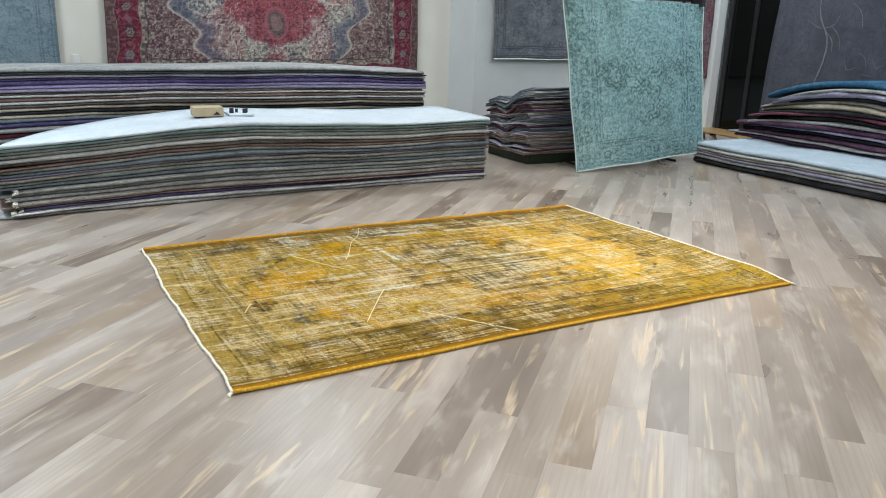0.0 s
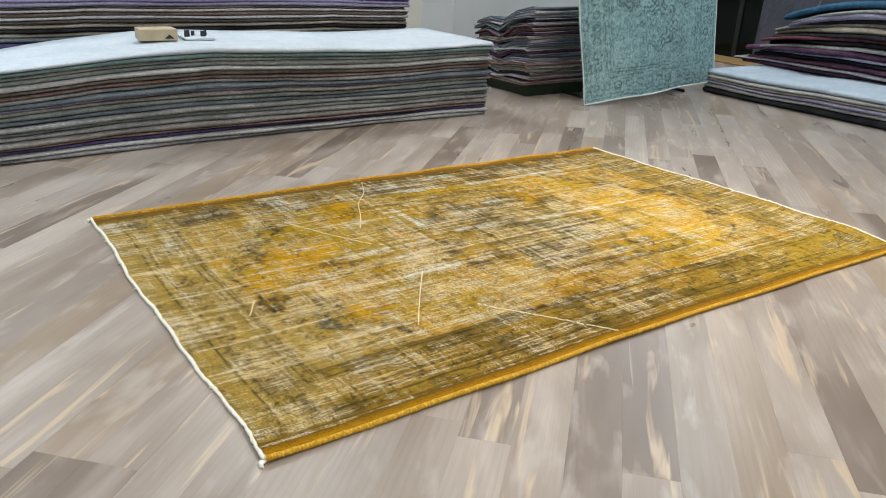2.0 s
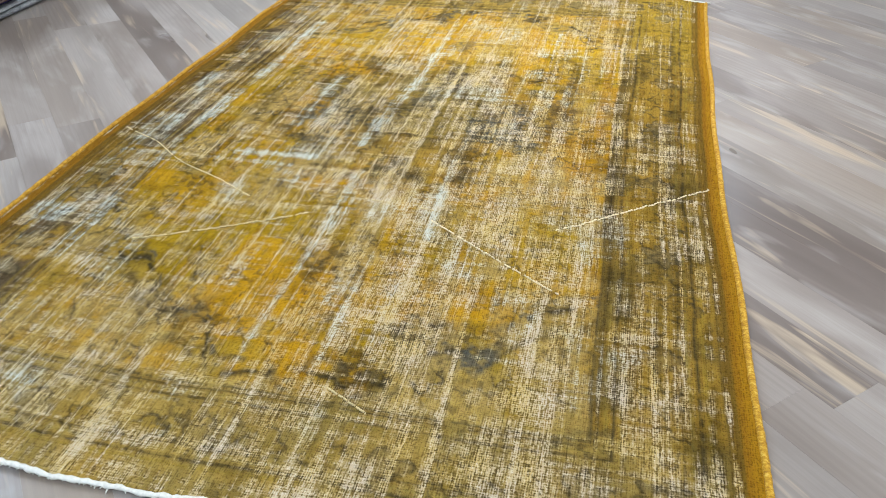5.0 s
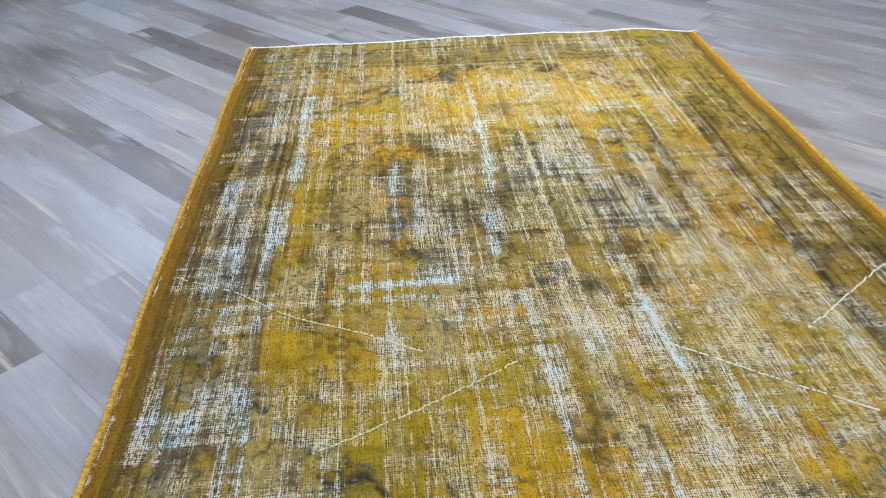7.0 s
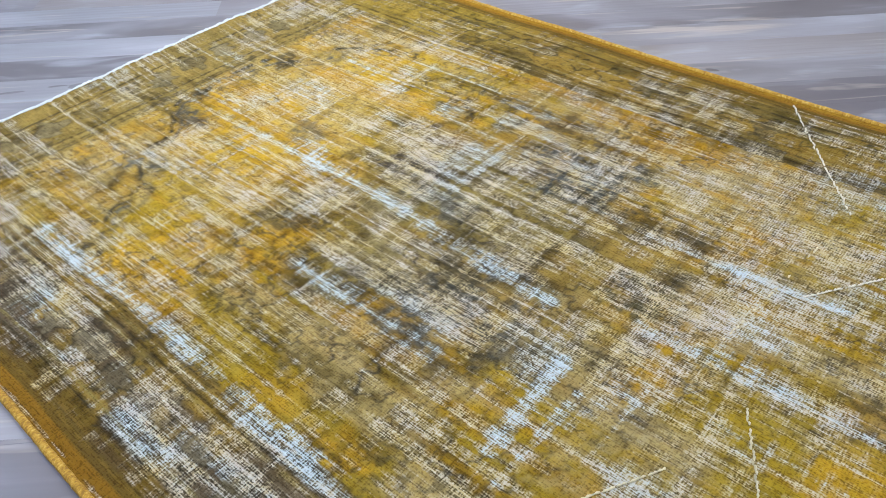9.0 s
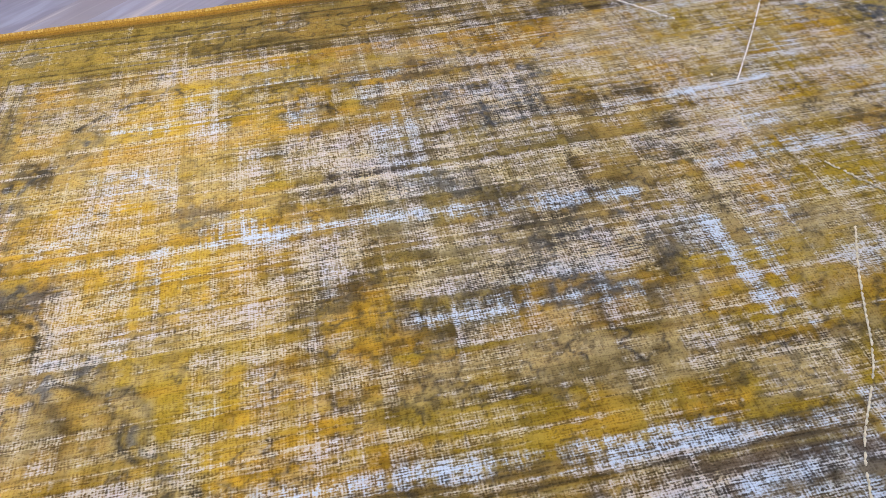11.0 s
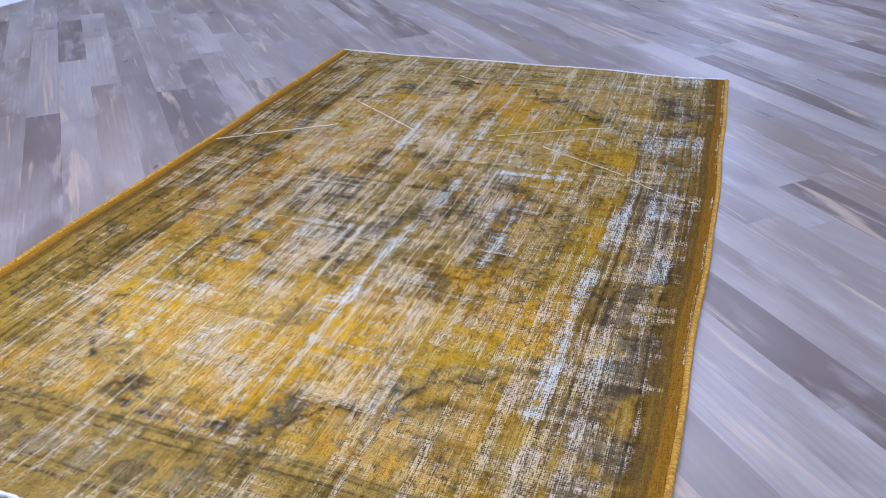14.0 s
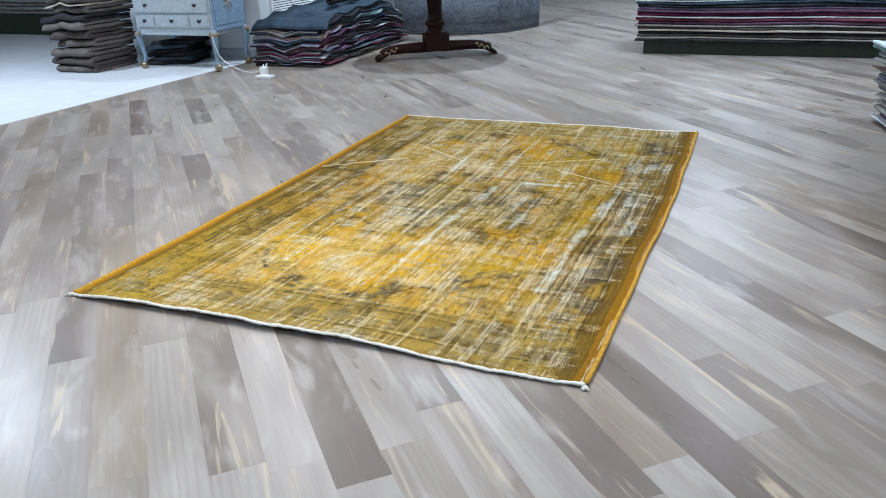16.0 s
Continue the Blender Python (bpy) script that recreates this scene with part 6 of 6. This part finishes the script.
tagged(part("draped_rug", bm, faded_pattern("faded_slate_rug", (0.12, 0.145, 0.185), (0.045, 0.055, 0.075), (0.26, 0.30, 0.35), scale=8, size=(2.4, 1.05), strength=0.6), None, "slate grey rug stood in a curve on the floor"), "", "rug").matrix_basis = pose(-4.92, -1.46, 0)

# the wall switch, the card and the tag on the front stack
switch = thing("wall_switch", pose(0.06, NORTH, 0.74), "small white switch on the cream wall", "switch")
part("plate", boxed(-0.03, -0.016, 0, 0.03, 0, 0.13, bevel=0.004), PLASTIC, switch, "", False)
part("rocker", boxed(-0.015, -0.022, 0.03, 0.015, -0.016, 0.10, bevel=0.003), PLASTIC, switch, "", False)

stack_z = float(np.interp(0.72 + 0.68, np.linspace(0, 3.6, len(front_top)), front_top)) + 0.001
card = thing("card_box", pose(0.71, 3.38, stack_z + 0.004, 0, 0, -4), "flat brown card box lying on the white rug", "box")
part("box_body", boxed(-0.105, -0.13, 0, 0.105, 0.02, 0.065, bevel=0.004), CARD, card, "", False)
bm = bmesh.new()
bm.faces.new([bm.verts.new(p) for p in ((0.03, -0.1315, 0.012), (0.085, -0.1315, 0.012), (0.058, -0.1315, 0.036))])
part("printed_mark", bm, INK, card, "black printed mark", False)
tag = thing("plastic_tag", pose(0.93, 3.34, stack_z + 0.003, 0, 0, -4), "clear plastic bag with dark printing on the rug", "bag")
part("bag", boxed(-0.075, -0.10, 0, 0.10, 0.22, 0.012, bevel=0.004), FABRIC["white"], tag, "", False)
for k, (a, w, h) in enumerate(((-0.06, 0.03, 0.03), (-0.01, 0.02, 0.02), (0.035, 0.03, 0.025), (0.07, 0.012, 0.03))):
    part("printed_mark", boxed(a, -0.02 + 0.05 * (k % 2), 0.0125, a + w, -0.012 + 0.05 * (k % 2), 0.020 + h), INK, tag, "dark printed mark", False)

# ---- the floor boards, laid on the diagonal ----
BOARD = 0.136
PALE, MID, BROWN, TAN = 0, 1, 2, 3
floor = structure("floor", boxed(WEST, SOUTH, -0.05, EAST + 0.2, NORTH, -0.014), plain("dark_subfloor", (0.05, 0.04, 0.035), 0.9), "whitewashed oak board floor laid on the diagonal", "floor")


def board_mesh(length):
    """One board with eased edges; its top lies at z = 0."""
    g, b = 0.00005, 0.0003
    x0, x1, y0, y1 = g, length - g, g, BOARD - g
    v = [(x0, y0, -0.014), (x1, y0, -0.014), (x1, y1, -0.014), (x0, y1, -0.014), (x0, y0, -b), (x1, y0, -b), (x1, y1, -b), (x0, y1, -b), (x0 + b, y0 + b, 0), (x1 - b, y0 + b, 0), (x1 - b, y1 - b, 0), (x0 + b, y1 - b, 0)]
    f = [(0, 1, 5, 4), (1, 2, 6, 5), (2, 3, 7, 6), (3, 0, 4, 7), (4, 5, 9, 8), (5, 6, 10, 9), (6, 7, 11, 10), (7, 4, 8, 11), (8, 9, 10, 11)]
    return v, f


BOARD_DATA = {}


def board_data(length, tone):
    """The mesh of a board of that length and tone, made once."""
    if (length, tone) not in BOARD_DATA:
        v, f = board_mesh(length)
        data = BOARD_DATA[length, tone] = bpy.data.meshes.new("board")
        data.from_pydata(v, [], f)
        data.materials.append(FLOOR_WOOD[tone])
    return BOARD_DATA[length, tone]


# joints that show: where along the row, the tone before it and after it
JOINTS = {
    -16: ((2.1, MID, PALE),), -15: ((2.0, MID, BROWN),), -14: ((0.14, PALE, MID),), -13: ((0.84, PALE, MID), (2.62, MID, PALE)), -12: ((3.37, BROWN, PALE),), -11: ((0.28, PALE, BROWN),),
    -10: ((2.6, MID, BROWN),), -9: ((-0.04, PALE, TAN), (3.44, PALE, MID)), -8: ((2.7, MID, BROWN),), -7: ((0.20, MID, BROWN),), -6: ((3.85, BROWN, MID),), -5: ((-0.34, PALE, MID),), -3: ((3.76, PALE, MID),),
    0: ((1.8, MID, PALE),), 1: ((-0.37, PALE, MID), (3.73, BROWN, PALE)), 4: ((2.35, MID, MID),), 6: ((2.2, PALE, BROWN),),
}
LENGTHS = (0.62, 0.94, 1.26, 1.58, 1.90)
turn = Matrix.Rotation(radians(43.5), 4, "Z") @ Matrix.Translation((0, -0.0044, 0))
rng = random.Random(77)


def row_of_boards(row):
    """Start, length and tone of the boards of a row, laid both ways from the joints that are known."""
    joints = JOINTS.get(row, ((rng.uniform(-1, 1), None, None),))

    def tone(known=None):
        return known if known is not None else rng.choices((PALE, MID, BROWN, TAN), (34, 50, 9, 7))[0]

    def length():
        return rng.choices(LENGTHS, (1, 2, 4, 4, 3))[0]

    at, known = joints[0][0], joints[0][1]
    while at > -14:
        long = length()
        at -= long
        yield at, long, tone(known)
        known = None
    for k, (at, _, known) in enumerate(joints):
        end = joints[k + 1][0] if k + 1 < len(joints) else 14.0
        while at < end - 0.01:
            long = length()
            if k + 1 < len(joints):
                left = end - at
                long = round(left, 2) if left < 1.95 else min(long, round(left - 0.62, 2))
                if left < 1.95 and known is None:
                    known = joints[k + 1][1]
            yield at, long, tone(known)
            known = None
            at += long


near, far_v, far_f, far_tone = [], [], [], []
for row in range(-96, 96):
    for at, long, tone in row_of_boards(row):
        mid = turn @ Vector((at + long / 2, (row + 0.5) * BOARD, 0))
        reach = 0.5 * long
        if WEST - reach < mid.x < EAST + 0.2 + reach and -3.3 - reach < mid.y < NORTH + reach:
            near.append((abs(mid.x - 1.6) + abs(mid.y - 0.6) * 1.2, at, row, long, tone, mid))
near.sort(key=lambda b: b[0])
for number, (_, at, row, long, tone, mid) in enumerate(near):
    if number < 300:
        ob = new("board", board_data(long, tone))
        ob.parent = floor
        ob.matrix_basis = turn @ Matrix.Translation((at, row * BOARD, 0))
    elif WEST < mid.x < EAST + 0.1 and mid.y < NORTH:
        v, f = board_mesh(long)
        n0 = len(far_v)
        for a, b, c in v:
            p = turn @ Vector((a + at, b + row * BOARD, c))
            p = Vector((min(max(p.x, WEST - 0.1), EAST + 0.15), min(p.y, NORTH + 0.1), c))
            far_v.append(tuple(turn.inverted() @ p))
        far_f += [tuple(i + n0 for i in q) for q in f]
        far_tone += [tone] * len(f)
data = bpy.data.meshes.new("boards")
data.from_pydata(far_v, [], far_f)
for wood in FLOOR_WOOD:
    data.materials.append(wood)
data.polygons.foreach_set("material_index", far_tone)
rest = part("boards", data, None, floor, "", False)
tagged(rest, kind="stuff").matrix_basis = turn
